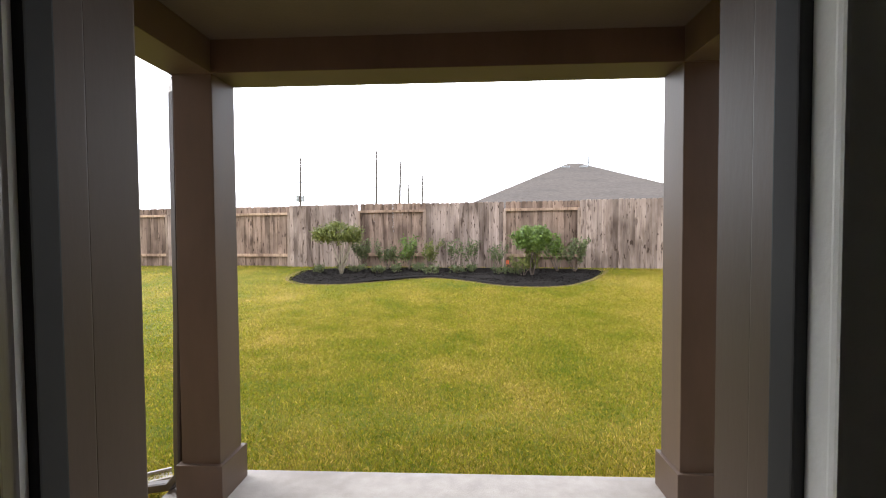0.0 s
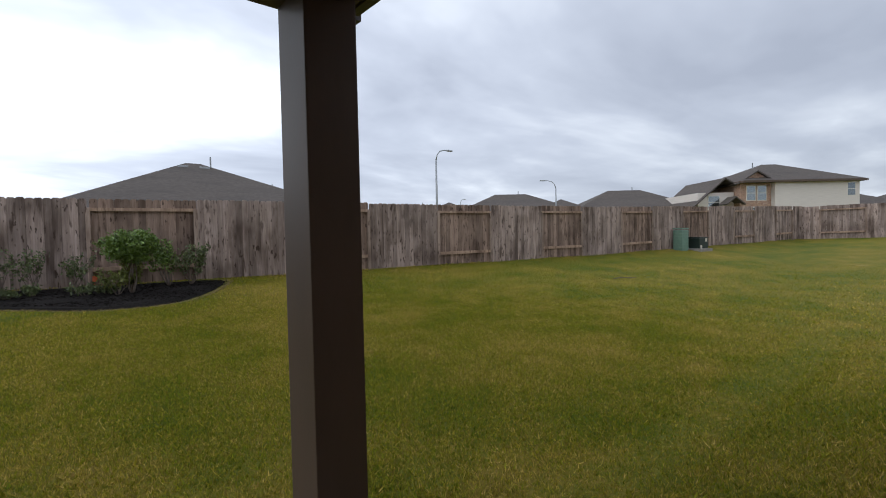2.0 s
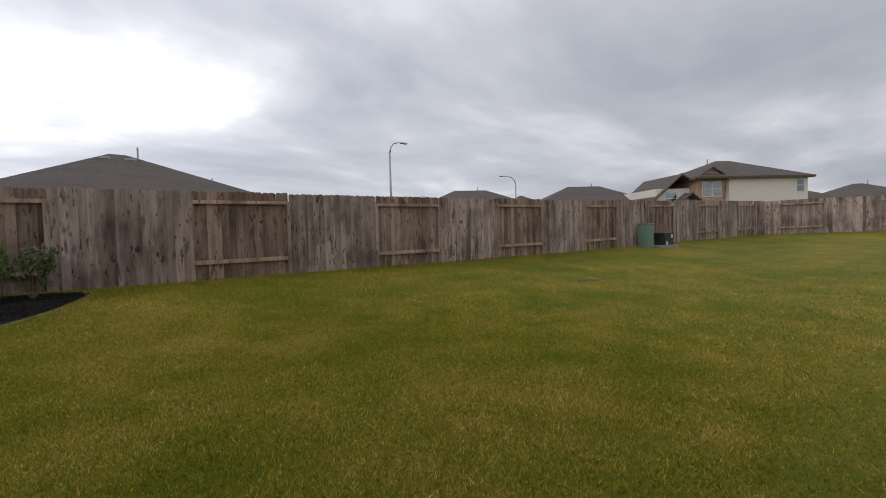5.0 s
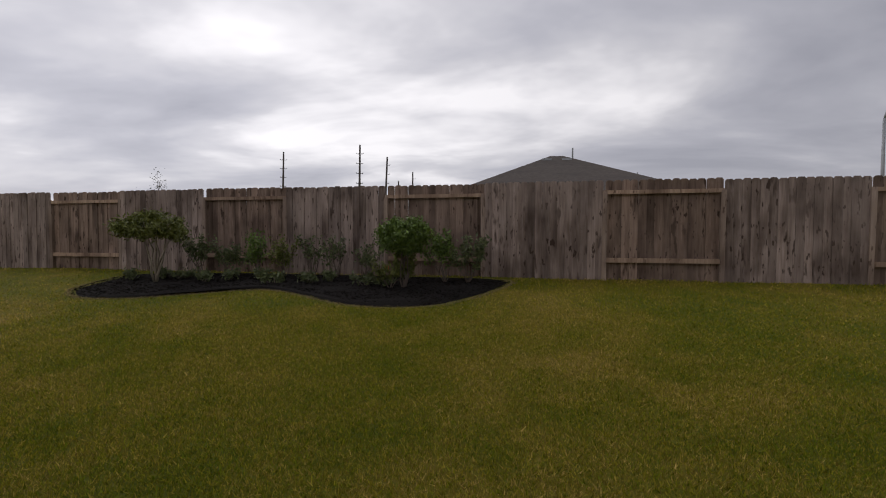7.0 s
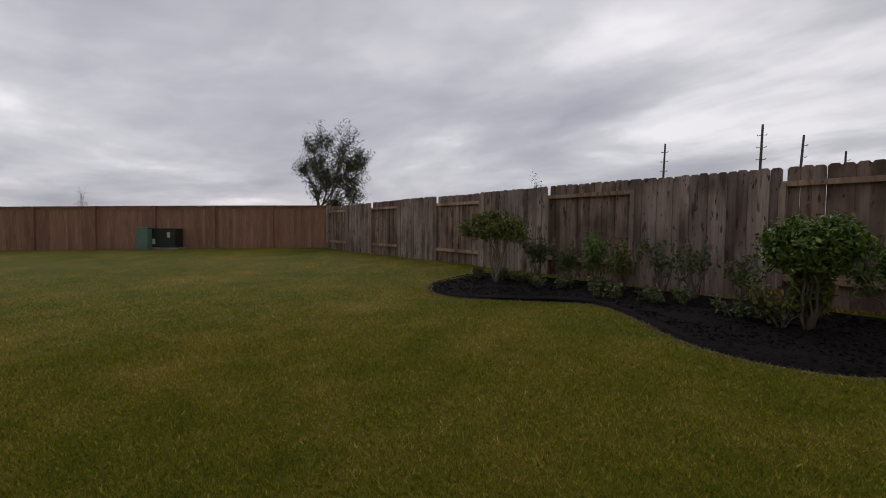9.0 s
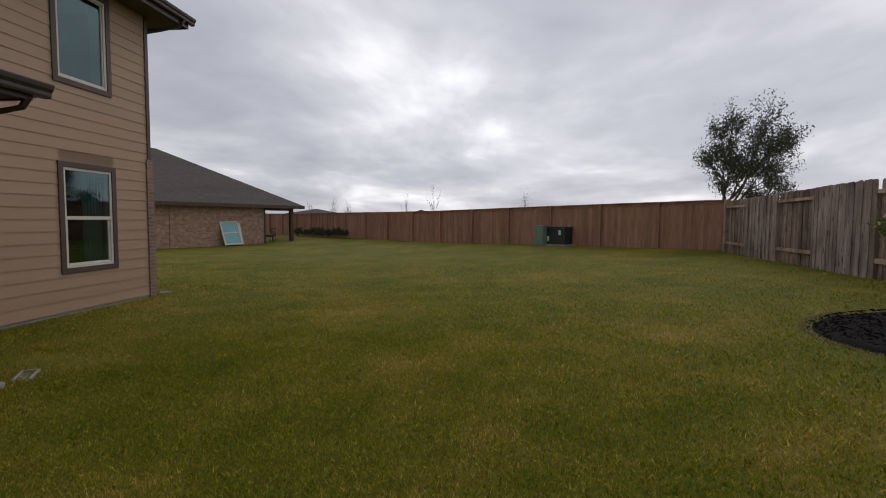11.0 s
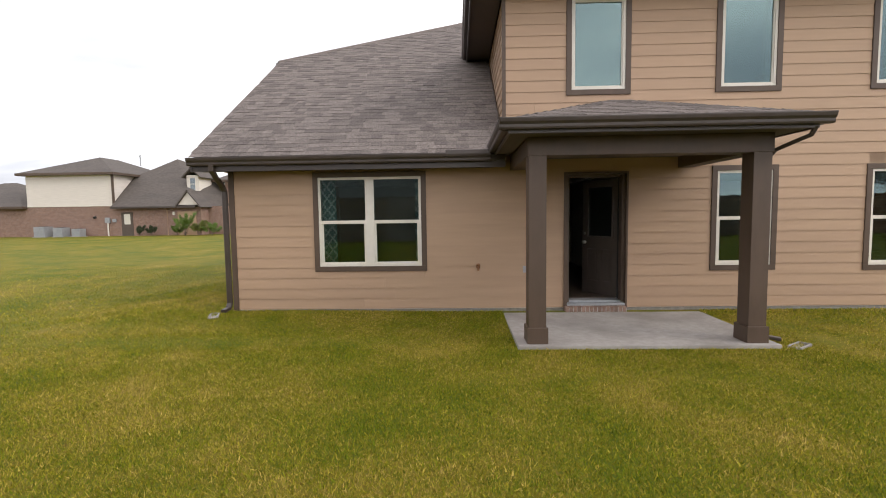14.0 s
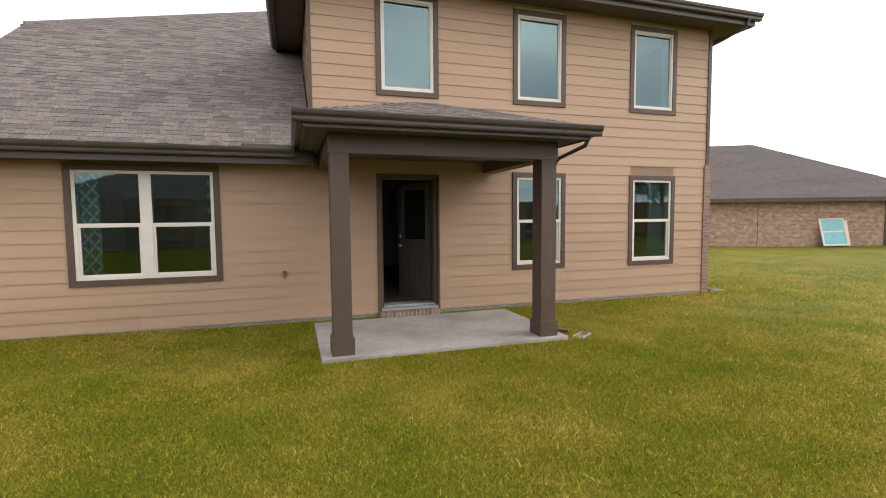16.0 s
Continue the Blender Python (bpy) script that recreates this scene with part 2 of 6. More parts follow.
def grass_ground_material(name, blades=False):
    """Lawn: fresh green with straw-coloured and darker patches at several sizes."""
    mt = bpy.data.materials.new(name)
    mt.use_nodes = True
    nt = mt.node_tree
    N, L = nt.nodes.new, nt.links.new
    b = nt.nodes["Principled BSDF"]
    b.inputs["Roughness"].default_value, b.inputs["Specular IOR Level"].default_value = 0.8, 0.2
    co = N("ShaderNodeTexCoord")
    fac = None
    for scale, weight, detail in ((0.42, 0.31, 3), (1.5, 0.26, 4), (24.0, 0.23, 3)):
        n = N("ShaderNodeTexNoise"); n.inputs["Scale"].default_value, n.inputs["Detail"].default_value = scale, detail
        L(co.outputs["Object"], n.inputs["Vector"])
        m = N("ShaderNodeMath"); m.operation = "MULTIPLY_ADD"; m.inputs[1].default_value = weight
        L(n.outputs["Fac"], m.inputs[0])
        if fac:
            L(fac, m.inputs[2])
        else:
            m.inputs[2].default_value = 0.0
        fac = m.outputs[0]
    if blades:
        geo = N("ShaderNodeNewGeometry")
        m = N("ShaderNodeMath"); m.operation = "MULTIPLY_ADD"; m.inputs[1].default_value = 0.24
        sub = N("ShaderNodeMath"); sub.operation = "SUBTRACT"; sub.inputs[1].default_value = 0.44
        L(geo.outputs["Random Per Island"], sub.inputs[0]); L(sub.outputs[0], m.inputs[0]); L(fac, m.inputs[2])
        fac = m.outputs[0]
    r = N("ShaderNodeValToRGB")
    e = r.color_ramp.elements
    e[0].position, e[0].color = 0.30, GRASS[0]
    e[1].position, e[1].color = 0.58, GRASS[3]
    m = e.new(0.385); m.color = GRASS[1]
    m = e.new(0.46); m.color = GRASS[2]
    L(fac, r.inputs[0])
    hs = N("ShaderNodeHueSaturation"); hs.inputs["Value"].default_value = 0.84
    if blades:
        # every blade has its own lightness
        wrap, own = N("ShaderNodeMath"), N("ShaderNodeMapRange")
        wrap.operation = "PINGPONG"; wrap.inputs[1].default_value = 0.11
        own.inputs["From Max"].default_value, own.inputs["To Min"].default_value, own.inputs["To Max"].default_value = 0.11, 0.70, 2.3
        L(geo.outputs["Random Per Island"], wrap.inputs[0]); L(wrap.outputs[0], own.inputs["Value"]); L(own.outputs[0], hs.inputs["Value"])
    L(r.outputs[0], hs.inputs["Color"])
    L(hs.outputs[0], b.inputs["Base Color"])
    if blades:
        tl, mx = N("ShaderNodeBsdfTranslucent"), N("ShaderNodeMixShader")
        mx.inputs[0].default_value = 0.42
        L(hs.outputs[0], tl.inputs["Color"])
        L(b.outputs[0], mx.inputs[1]); L(tl.outputs[0], mx.inputs[2]); L(mx.outputs[0], nt.nodes["Material Output"].inputs[0])
    if not blades:
        n = N("ShaderNodeTexNoise"); n.inputs["Scale"].default_value, n.inputs["Detail"].default_value = 70, 4
        L(co.outputs["Object"], n.inputs["Vector"])
        bp = N("ShaderNodeBump"); bp.inputs["Strength"].default_value, bp.inputs["Distance"].default_value = 0.7, 0.03
        L(n.outputs["Fac"], bp.inputs["Height"]); L(bp.outputs[0], b.inputs["Normal"])
    return mt


GRASS = ((0.094, 0.124, 0.006, 1), (0.156, 0.156, 0.009, 1), (0.232, 0.186, 0.018, 1), (0.36, 0.262, 0.085, 1))
M = {
    "lawn": grass_ground_material("lawn_soil"),
    "blade": grass_ground_material("grass_blade", True),
    "straw": material("dry_straw_blade", (0.20, 0.15, 0.075), (0.42, 0.33, 0.19), 12, 0.85, vary=0.3, island=True, spec=0.2),
    "mulch": material("black_mulch", (0.005, 0.0045, 0.004), (0.020, 0.016, 0.014), 55, 0.95, bump=1.0, bump_scale=90, spec=0.15),
    "chip": material("mulch_chip", (0.006, 0.005, 0.0045), (0.024, 0.019, 0.016), 30, 0.95, vary=0.5, island=True, spec=0.15),
    "concrete": material("patio_concrete", (0.29, 0.262, 0.238), (0.375, 0.343, 0.315), 9, 0.85, bump=0.25, bump_scale=160, stain=(0.17, 0.148, 0.130), stain_scale=1.1, stain_amount=0.8),
    "foundation": material("foundation_concrete", (0.16, 0.145, 0.125), (0.26, 0.24, 0.21), 14, 0.9, bump=0.4, bump_scale=80),
    "siding": material("tan_fibre_cement_siding", (0.375, 0.246, 0.156), (0.412, 0.272, 0.175), 5, 0.62, bump=0.12, bump_scale=120, stretch=(0.25, 1, 3), vary=0.03, stain=(0.33, 0.21, 0.14), stain_amount=0.35),
    "trim": material("brown_painted_trim", (0.080, 0.053, 0.037), (0.101, 0.067, 0.048), 6, 0.5, bump=0.03, bump_scale=90, stretch=(1, 1, 0.3), stain=(0.06, 0.043, 0.033), stain_amount=0.4, spec=0.35),
    "gutter": material("dark_brown_gutter", (0.046, 0.033, 0.027), (0.064, 0.046, 0.038), 5, 0.38, bump=0.04, bump_scale=30, stain=(0.035, 0.03, 0.027), stain_amount=0.4),
    "soffit": material("brown_soffit_board", (0.075, 0.055, 0.043), (0.095, 0.07, 0.055), 6, 0.7, bump=0.15, bump_scale=60),
    "door": material("dark_brown_door_paint", (0.055, 0.043, 0.036), (0.072, 0.056, 0.046), 5, 0.34, bump=0.06, bump_scale=60, stretch=(1, 1, 0.2)),
    "rubber": material("black_weatherstrip", (0.008, 0.008, 0.009), (0.014, 0.014, 0.015), 12, 0.7),
    "vinyl": material("almond_vinyl_frame", (0.60, 0.555, 0.48), (0.66, 0.615, 0.535), 4, 0.45, spec=0.4),
    "white": material("white_interior_paint", (0.70, 0.69, 0.66), (0.78, 0.77, 0.74), 3, 0.6, bump=0.05, bump_scale=120),
    "inner": material("beige_interior_wall", (0.44, 0.41, 0.37), (0.50, 0.47, 0.42), 3, 0.85, bump=0.1, bump_scale=150),
    # the dimness of the upstairs rooms is put into this grey
    "dim_room": material("dimmed_upstairs_room", (0.20, 0.20, 0.195), (0.24, 0.24, 0.235), 3, 0.9),
    "floorboard": material("dark_interior_floor", (0.09, 0.06, 0.04), (0.14, 0.10, 0.07), 8, 0.5, stretch=(0.3, 3, 1)),
    "shingle": material("brown_grey_asphalt_shingle", (0.085, 0.070, 0.062), (0.225, 0.190, 0.172), 38, 0.92, bump=0.7, bump_scale=200, vary=0.23, spec=0.2),
    "shingle_field": material("shingle_field", (0.085, 0.070, 0.062), (0.225, 0.190, 0.172), 38, 0.92, bump=0.7, bump_scale=200, vary=0.23, island=True, spec=0.2),
    "far_shingle": material("grey_far_shingle", (0.082, 0.069, 0.060), (0.130, 0.111, 0.098), 5, 0.92, bump=0.4, bump_scale=30, stretch=(0.7, 0.7, 5), spec=0.2, stain=(0.06, 0.055, 0.053), stain_scale=0.5),
    "steel": material("satin_nickel", (0.55, 0.54, 0.52), (0.66, 0.65, 0.63), 20, 0.3, metal=1.0),
    "brass": material("brass_fitting", (0.22, 0.10, 0.05), (0.32, 0.15, 0.07), 30, 0.5, metal=0.6),
    "picket": weathered_wood("weathered_grey_picket", (0.250, 0.185, 0.152), (0.415, 0.325, 0.280), (0.055, 0.034, 0.024), 0.30),
    "picket_far": weathered_wood("weathered_grey_picket_field", (0.250, 0.185, 0.152), (0.415, 0.325, 0.280), (0.055, 0.034, 0.024), 0.30, island=True),
    # browner rail-side boards; some of the bay's recess shade is in this darker colour
    "rail_side_picket": weathered_wood("brown_shaded_rail_side_picket", (0.215, 0.145, 0.108), (0.355, 0.255, 0.200), (0.050, 0.030, 0.021), 0.30),
    "post_wood": weathered_wood("grey_brown_post", (0.27, 0.195, 0.150), (0.41, 0.315, 0.255), (0.12, 0.08, 0.06), 0.2),
    "rail": weathered_wood("cedar_rail", (0.33, 0.215, 0.145), (0.52, 0.375, 0.27), (0.15, 0.095, 0.065), 0.15),
    "brown_picket": weathered_wood("stained_brown_picket", (0.310, 0.162, 0.106), (0.425, 0.240, 0.162), (0.19, 0.095, 0.062), 0.16, knots=False),
    "brick_step": material("red_brown_brick", (0.19, 0.115, 0.088), (0.30, 0.205, 0.160), 22, 0.9, bump=0.5, bump_scale=90, vary=0.25),
    "mortar": material("mortar", (0.33, 0.31, 0.28), (0.42, 0.40, 0.37), 30, 0.95, bump=0.4, bump_scale=150),
    "brick_a": brick_material("mixed_tan_brick", (0.42, 0.255, 0.170), (0.26, 0.145, 0.100), (0.54, 0.39, 0.275), (0.47, 0.41, 0.345)),
    "brick_b": brick_material("red_brown_wall_brick", (0.25, 0.150, 0.112), (0.19, 0.112, 0.085), (0.31, 0.205, 0.155), (0.30, 0.25, 0.22)),
    "cream": material("cream_siding", (0.58, 0.525, 0.465), (0.66, 0.60, 0.535), 4, 0.7, stretch=(0.3, 0.3, 5), bump=0.2, bump_scale=5),
    "glass": glass_material("coated_window_glass", (0.52, 0.62, 0.61), 0.10),
    "teal_glass": glass_material("teal_coated_glass", (0.42, 0.46, 0.47), 0.2, 0.05, (0.80, 0.86, 0.88)),
    "pedestal": material("green_utility_plastic", (0.13, 0.22, 0.165), (0.17, 0.27, 0.205), 6, 0.55, stain=(0.10, 0.16, 0.12), stain_amount=0.4),
    "dark_green": material("dark_green_metal", (0.012, 0.022, 0.018), (0.022, 0.035, 0.028), 8, 0.5),
    "grey_metal": material("grey_galvanised_metal", (0.28, 0.29, 0.30), (0.36, 0.37, 0.38), 6, 0.5, metal=0.3),
    "pole_wood": material("utility_pole_wood", (0.06, 0.05, 0.045), (0.10, 0.085, 0.075), 5, 0.9, stretch=(2, 2, 0.2)),
    "bark": material("grey_brown_bark", (0.10, 0.075, 0.058), (0.19, 0.15, 0.12), 24, 0.9, bump=0.6, bump_scale=50, stretch=(1, 1, 0.3)),
    "pale_bark": material("pale_shrub_stem", (0.24, 0.20, 0.145), (0.36, 0.31, 0.23), 24, 0.85, bump=0.4, bump_scale=60, stretch=(1, 1, 0.3)),
    "leaf": material("glossy_shrub_leaf", (0.062, 0.115, 0.016), (0.165, 0.240, 0.036), 9, 0.45, vary=0.35, island=True),
    "leaf_yellow": material("yellow_green_leaf", (0.085, 0.110, 0.018), (0.19, 0.20, 0.036), 9, 0.5, vary=0.35, island=True),
    "leaf_low": material("dull_green_leaf", (0.066, 0.092, 0.032), (0.150, 0.175, 0.060), 9, 0.55, vary=0.4, island=True),
    "leaf_tree": material("olive_tree_leaf", (0.028, 0.040, 0.014), (0.060, 0.076, 0.028), 9, 0.55, vary=0.4, island=True),
    "far_leaf": material("far_tree_leaf", (0.05, 0.065, 0.035), (0.09, 0.10, 0.06), 3, 0.8, vary=0.3, island=True),
    "orange": material("orange_marker_plastic", (0.55, 0.11, 0.04), (0.65, 0.15, 0.06), 6, 0.5),
    "curtain": material("teal_curtain", (0.16, 0.30, 0.29), (0.22, 0.38, 0.37), 6, 0.9, stretch=(2, 2, 0.2)),
    "blackmetal": material("black_patio_metal", (0.012, 0.012, 0.012), (0.024, 0.023, 0.022), 12, 0.5),
    "red_cloth": material("dark_red_cushion", (0.10, 0.03, 0.03), (0.15, 0.05, 0.045), 12, 0.9),
}


# ---- mesh helpers ----
def add_box(bm, x0, x1, y0, y1, z0, z1, bevel=0.0):
    m = Matrix.LocRotScale(((x0 + x1) / 2, (y0 + y1) / 2, (z0 + z1) / 2), None, (abs(x1 - x0), abs(y1 - y0), abs(z1 - z0)))
    r = bmesh.ops.create_cube(bm, size=1, matrix=m)
    if bevel:
        es = {e for v in r["verts"] for e in v.link_edges}
        bmesh.ops.bevel(bm, geom=list(es), offset=bevel, segments=2, profile=0.7, affect="EDGES", clamp_overlap=True)
    return r


def box_bm(x0, x1, y0, y1, z0, z1, bevel=0.0):
    bm = bmesh.new()
    add_box(bm, x0, x1, y0, y1, z0, z1, bevel)
    return bm


def add_poly(bm, pts):
    return bm.faces.new([bm.verts.new(p) for p in pts])


def prism_bm(pts, thick):
    """A flat polygon (3D points) thickened along its normal, downwards from its face."""
    bm = bmesh.new()
    f = add_poly(bm, pts)
    bm.normal_update()
    n = f.normal.copy()
    if n.z < 0:
        n = -n
    r = bmesh.ops.extrude_face_region(bm, geom=[f])
    bmesh.ops.translate(bm, vec=-n * thick, verts=[v for v in r["geom"] if isinstance(v, bmesh.types.BMVert)])
    bmesh.ops.recalc_face_normals(bm, faces=bm.faces)
    return bm


def add_tube(bm, pts, radii, sides=8):
    """A tube through points with a radius at each one, its ends closed."""
    rings = []
    for i, p in enumerate(pts):
        p = Vector(p)
        a = Vector(pts[max(i - 1, 0)]); c = Vector(pts[min(i + 1, len(pts) - 1)])
        q = (c - a).to_track_quat("Z", "Y")
        rings.append([bm.verts.new(p + q @ Vector((math.cos(k * math.tau / sides) * radii[i], math.sin(k * math.tau / sides) * radii[i], 0))) for k in range(sides)])
    for r0, r1 in zip(rings, rings[1:]):
        for k in range(sides):
            bm.faces.new((r0[k], r0[(k + 1) % sides], r1[(k + 1) % sides], r1[k]))
    bm.faces.new(rings[0][::-1]); bm.faces.new(rings[-1])


def tube_bm(pts, radii, sides=8):
    bm = bmesh.new()
    add_tube(bm, pts, radii, sides)
    return bm


def mesh_of(bm, name, mat, smooth=False):
    me = bpy.data.meshes.new(name)
    bmesh.ops.recalc_face_normals(bm, faces=bm.faces)
    bm.to_mesh(me)
    bm.free()
    me.materials.append(mat)
    if smooth:
        me.polygons.foreach_set("use_smooth", [True] * len(me.polygons))
    return me


def part(name, bm, mat, parent=None, label="", smooth=False, at=None):
    me = bm if isinstance(bm, bpy.types.Mesh) else mesh_of(bm, name, mat, smooth)
    ob = new(name, me)
    if parent is not None:
        ob.parent = parent
    if at is not None:
        ob.matrix_basis = at
    if label:
        tagged(ob, label)
    return ob


def thing(name, label, category, at=None, group="", kind=""):
    ob = new(name)
    ob.empty_display_size = 0.2
    if at is not None:
        ob.matrix_basis = at
    return tagged(ob, label, category, group, kind)


def soup(name, verts, faces_per, mat, parent=None, label="", kind=""):
    """One mesh out of equal pieces: verts (n, k, 3) and the k-corner polygons of a piece."""
    n, k, _ = verts.shape
    idx = (np.arange(n)[:, None, None] * k + np.array(faces_per)[None]).reshape(-1, len(faces_per[0]))
    me = bpy.data.meshes.new(name)
    me.vertices.add(n * k)
    me.vertices.foreach_set("co", verts.astype(np.float32).ravel())
    w = idx.shape[1]
    me.loops.add(idx.size)
    me.loops.foreach_set("vertex_index", idx.astype(np.int32).ravel())
    me.polygons.add(len(idx))
    me.polygons.foreach_set("loop_start", np.arange(0, idx.size, w, dtype=np.int32))
    me.polygons.foreach_set("loop_total", np.full(len(idx), w, dtype=np.int32))
    me.polygons.foreach_set("use_smooth", np.zeros(len(idx), bool))
    me.update(calc_edges=True)
    me.materials.append(mat)
    ob = new(name, me)
    if parent is not None:
        ob.parent = parent
    return tagged(ob, label, "", "", kind)


# ---- ground ----
FENCE = ((-15.75, 14.52), (32.3, 7.53))      # back fence, both corners
BROWN = ((-15.9, 14.78), (-47.2, -24.8))    # stained side fence
RIGHT = ((32.28, 7.51), (40.2, -14.5))        # weathered side fence


def fence_y(x):
    return FENCE[0][1] + (x - FENCE[0][0]) * (FENCE[1][1] - FENCE[0][1]) / (FENCE[1][0] - FENCE[0][0])


def smooth01(v):
    v = np.clip(v, 0, 1)
    return v * v * (3 - 2 * v)


def seg_dist(x, y, seg):
    (ax, ay), (bx, by) = seg
    dx, dy = bx - ax, by - ay
    t = np.clip(((x - ax) * dx + (y - ay) * dy) / (dx * dx + dy * dy), 0, 1)
    return np.hypot(x - ax - t * dx, y - ay - t * dy)


def gz(x, y):
    """Height of the lawn: level by the house, rising to the fences."""
    x, y = np.asarray(x, float), np.asarray(y, float)
    base = np.interp(x, (-40, -15.5, -7, 5, 15, 23, 31, 40, 60), (0.42, 0.50, 0.55, 0.565, 0.59, 0.70, 0.82, 1.05, 1.3))
    s = np.clip(y / fence_y(np.clip(x, -15.6, 60)), 0, 1)
    back = (base + 0.09) * s ** 2 * smooth01((x + 30) / 15)
    side = np.interp(x, (-36, -25.5, -20, -16), (0.28, 0.34, 0.52, 0.62)) * np.exp(-(seg_dist(x, y, BROWN) / 4.5) ** 2) * smooth01((-8 - x) / 8)
    east = 1.25 * smooth01((x - 12) / 32) * smooth01((y + 22) / 26)
    z = -0.10 + np.maximum(np.maximum(back, side), east)
    z += (0.125 + 0.035 * smooth01((x - 2) / 3)) * np.exp(-(np.maximum(y, 0) / 1.1) ** 2) * smooth01((10 - np.abs(x)) / 3) * smooth01((y + 14) / 4)
    z += 0.05 * np.exp(-((y - 1.9) / 0.9) ** 2) * smooth01((2.6 - np.abs(x + 0.25)) / 0.8)
    z += 0.20 * smooth01((-y - 10) / 18) * smooth01((np.abs(x) - 6) / 10)
    far = smooth01((np.hypot(x, y - 6) - 45) / 60)
    return z * (1 - far) + 0.1 * far


def axis(near, far, step):
    a = np.arange(-near, near + step, step)
    t = np.geomspace(near + 3, far, 22)
    return np.concatenate([-t[::-1], a, t])


def build_ground():
    xs, ys = axis(60, 1500, 0.75), axis(46, 1500, 0.75)
    X, Y = np.meshgrid(xs, ys)
    Z = gz(X, Y)
    nx = len(xs)
    i = np.arange(len(ys) - 1)[:, None] * nx + np.arange(nx - 1)[None]
    faces = np.stack([i, i + 1, i + nx + 1, i + nx], -1).reshape(-1, 4)
    me = bpy.data.meshes.new("ground")
    me.from_pydata(np.stack([X, Y, Z], -1).reshape(-1, 3).tolist(), [], faces.tolist())
    me.materials.append(M["lawn"])
    me.polygons.foreach_set("use_smooth", [True] * len(me.polygons))
    tagged(new("ground", me), "green and straw-patched backyard lawn rising to the fences", "lawn", kind="structure")


build_ground()


# ---- patio ----
def build_patio():
    bm = box_bm(-1.84, 1.385, 0.012, 2.115, -0.2, 0.016, 0.012)
    tagged(part("patio", bm, M["concrete"]), "pale grey concrete patio slab with darker damp stains", "patio", kind="structure")


build_patio()

# ---- the house ----
house = thing("house", "two-storey house with tan lap siding and dark brown trim", "house")
BACK = 0.0
# outer edges of the casings: x0, x1, z0, z1
OPENINGS = {
    "double": (2.65, 4.555, 0.72, 2.39), "w2": (-3.10, -2.04, 0.68, 2.40), "w3": (-5.58, -4.50, 0.66, 2.39),
    "u1": (-0.70, 0.335, 3.57, 5.18), "u2": (-3.09, -2.05, 3.57, 5.18), "u3": (-5.56, -4.48, 3.57, 5.18),
    "door": (-0.69, 0.36, -0.05, 2.33),
}
CASING = 0.085


def solid_rects(x0, x1, z0, z1, holes):
    """The rectangle without its holes, as a few boxes."""
    xs = sorted({x0, x1, *[min(max(v, x0), x1) for h in holes for v in h[:2]]})
    out = []
    for a, b in zip(xs, xs[1:]):
        cuts = sorted((max(h[2], z0), min(h[3], z1)) for h in holes if h[0] < (a + b) / 2 < h[1] and h[3] > z0 and h[2] < z1)
        z = z0
        for lo, hi in cuts:
            if lo > z + 1e-4:
                out.append((a, b, z, lo))
            z = max(z, hi)
        if z < z1 - 1e-4:
            out.append((a, b, z, z1))
    return out


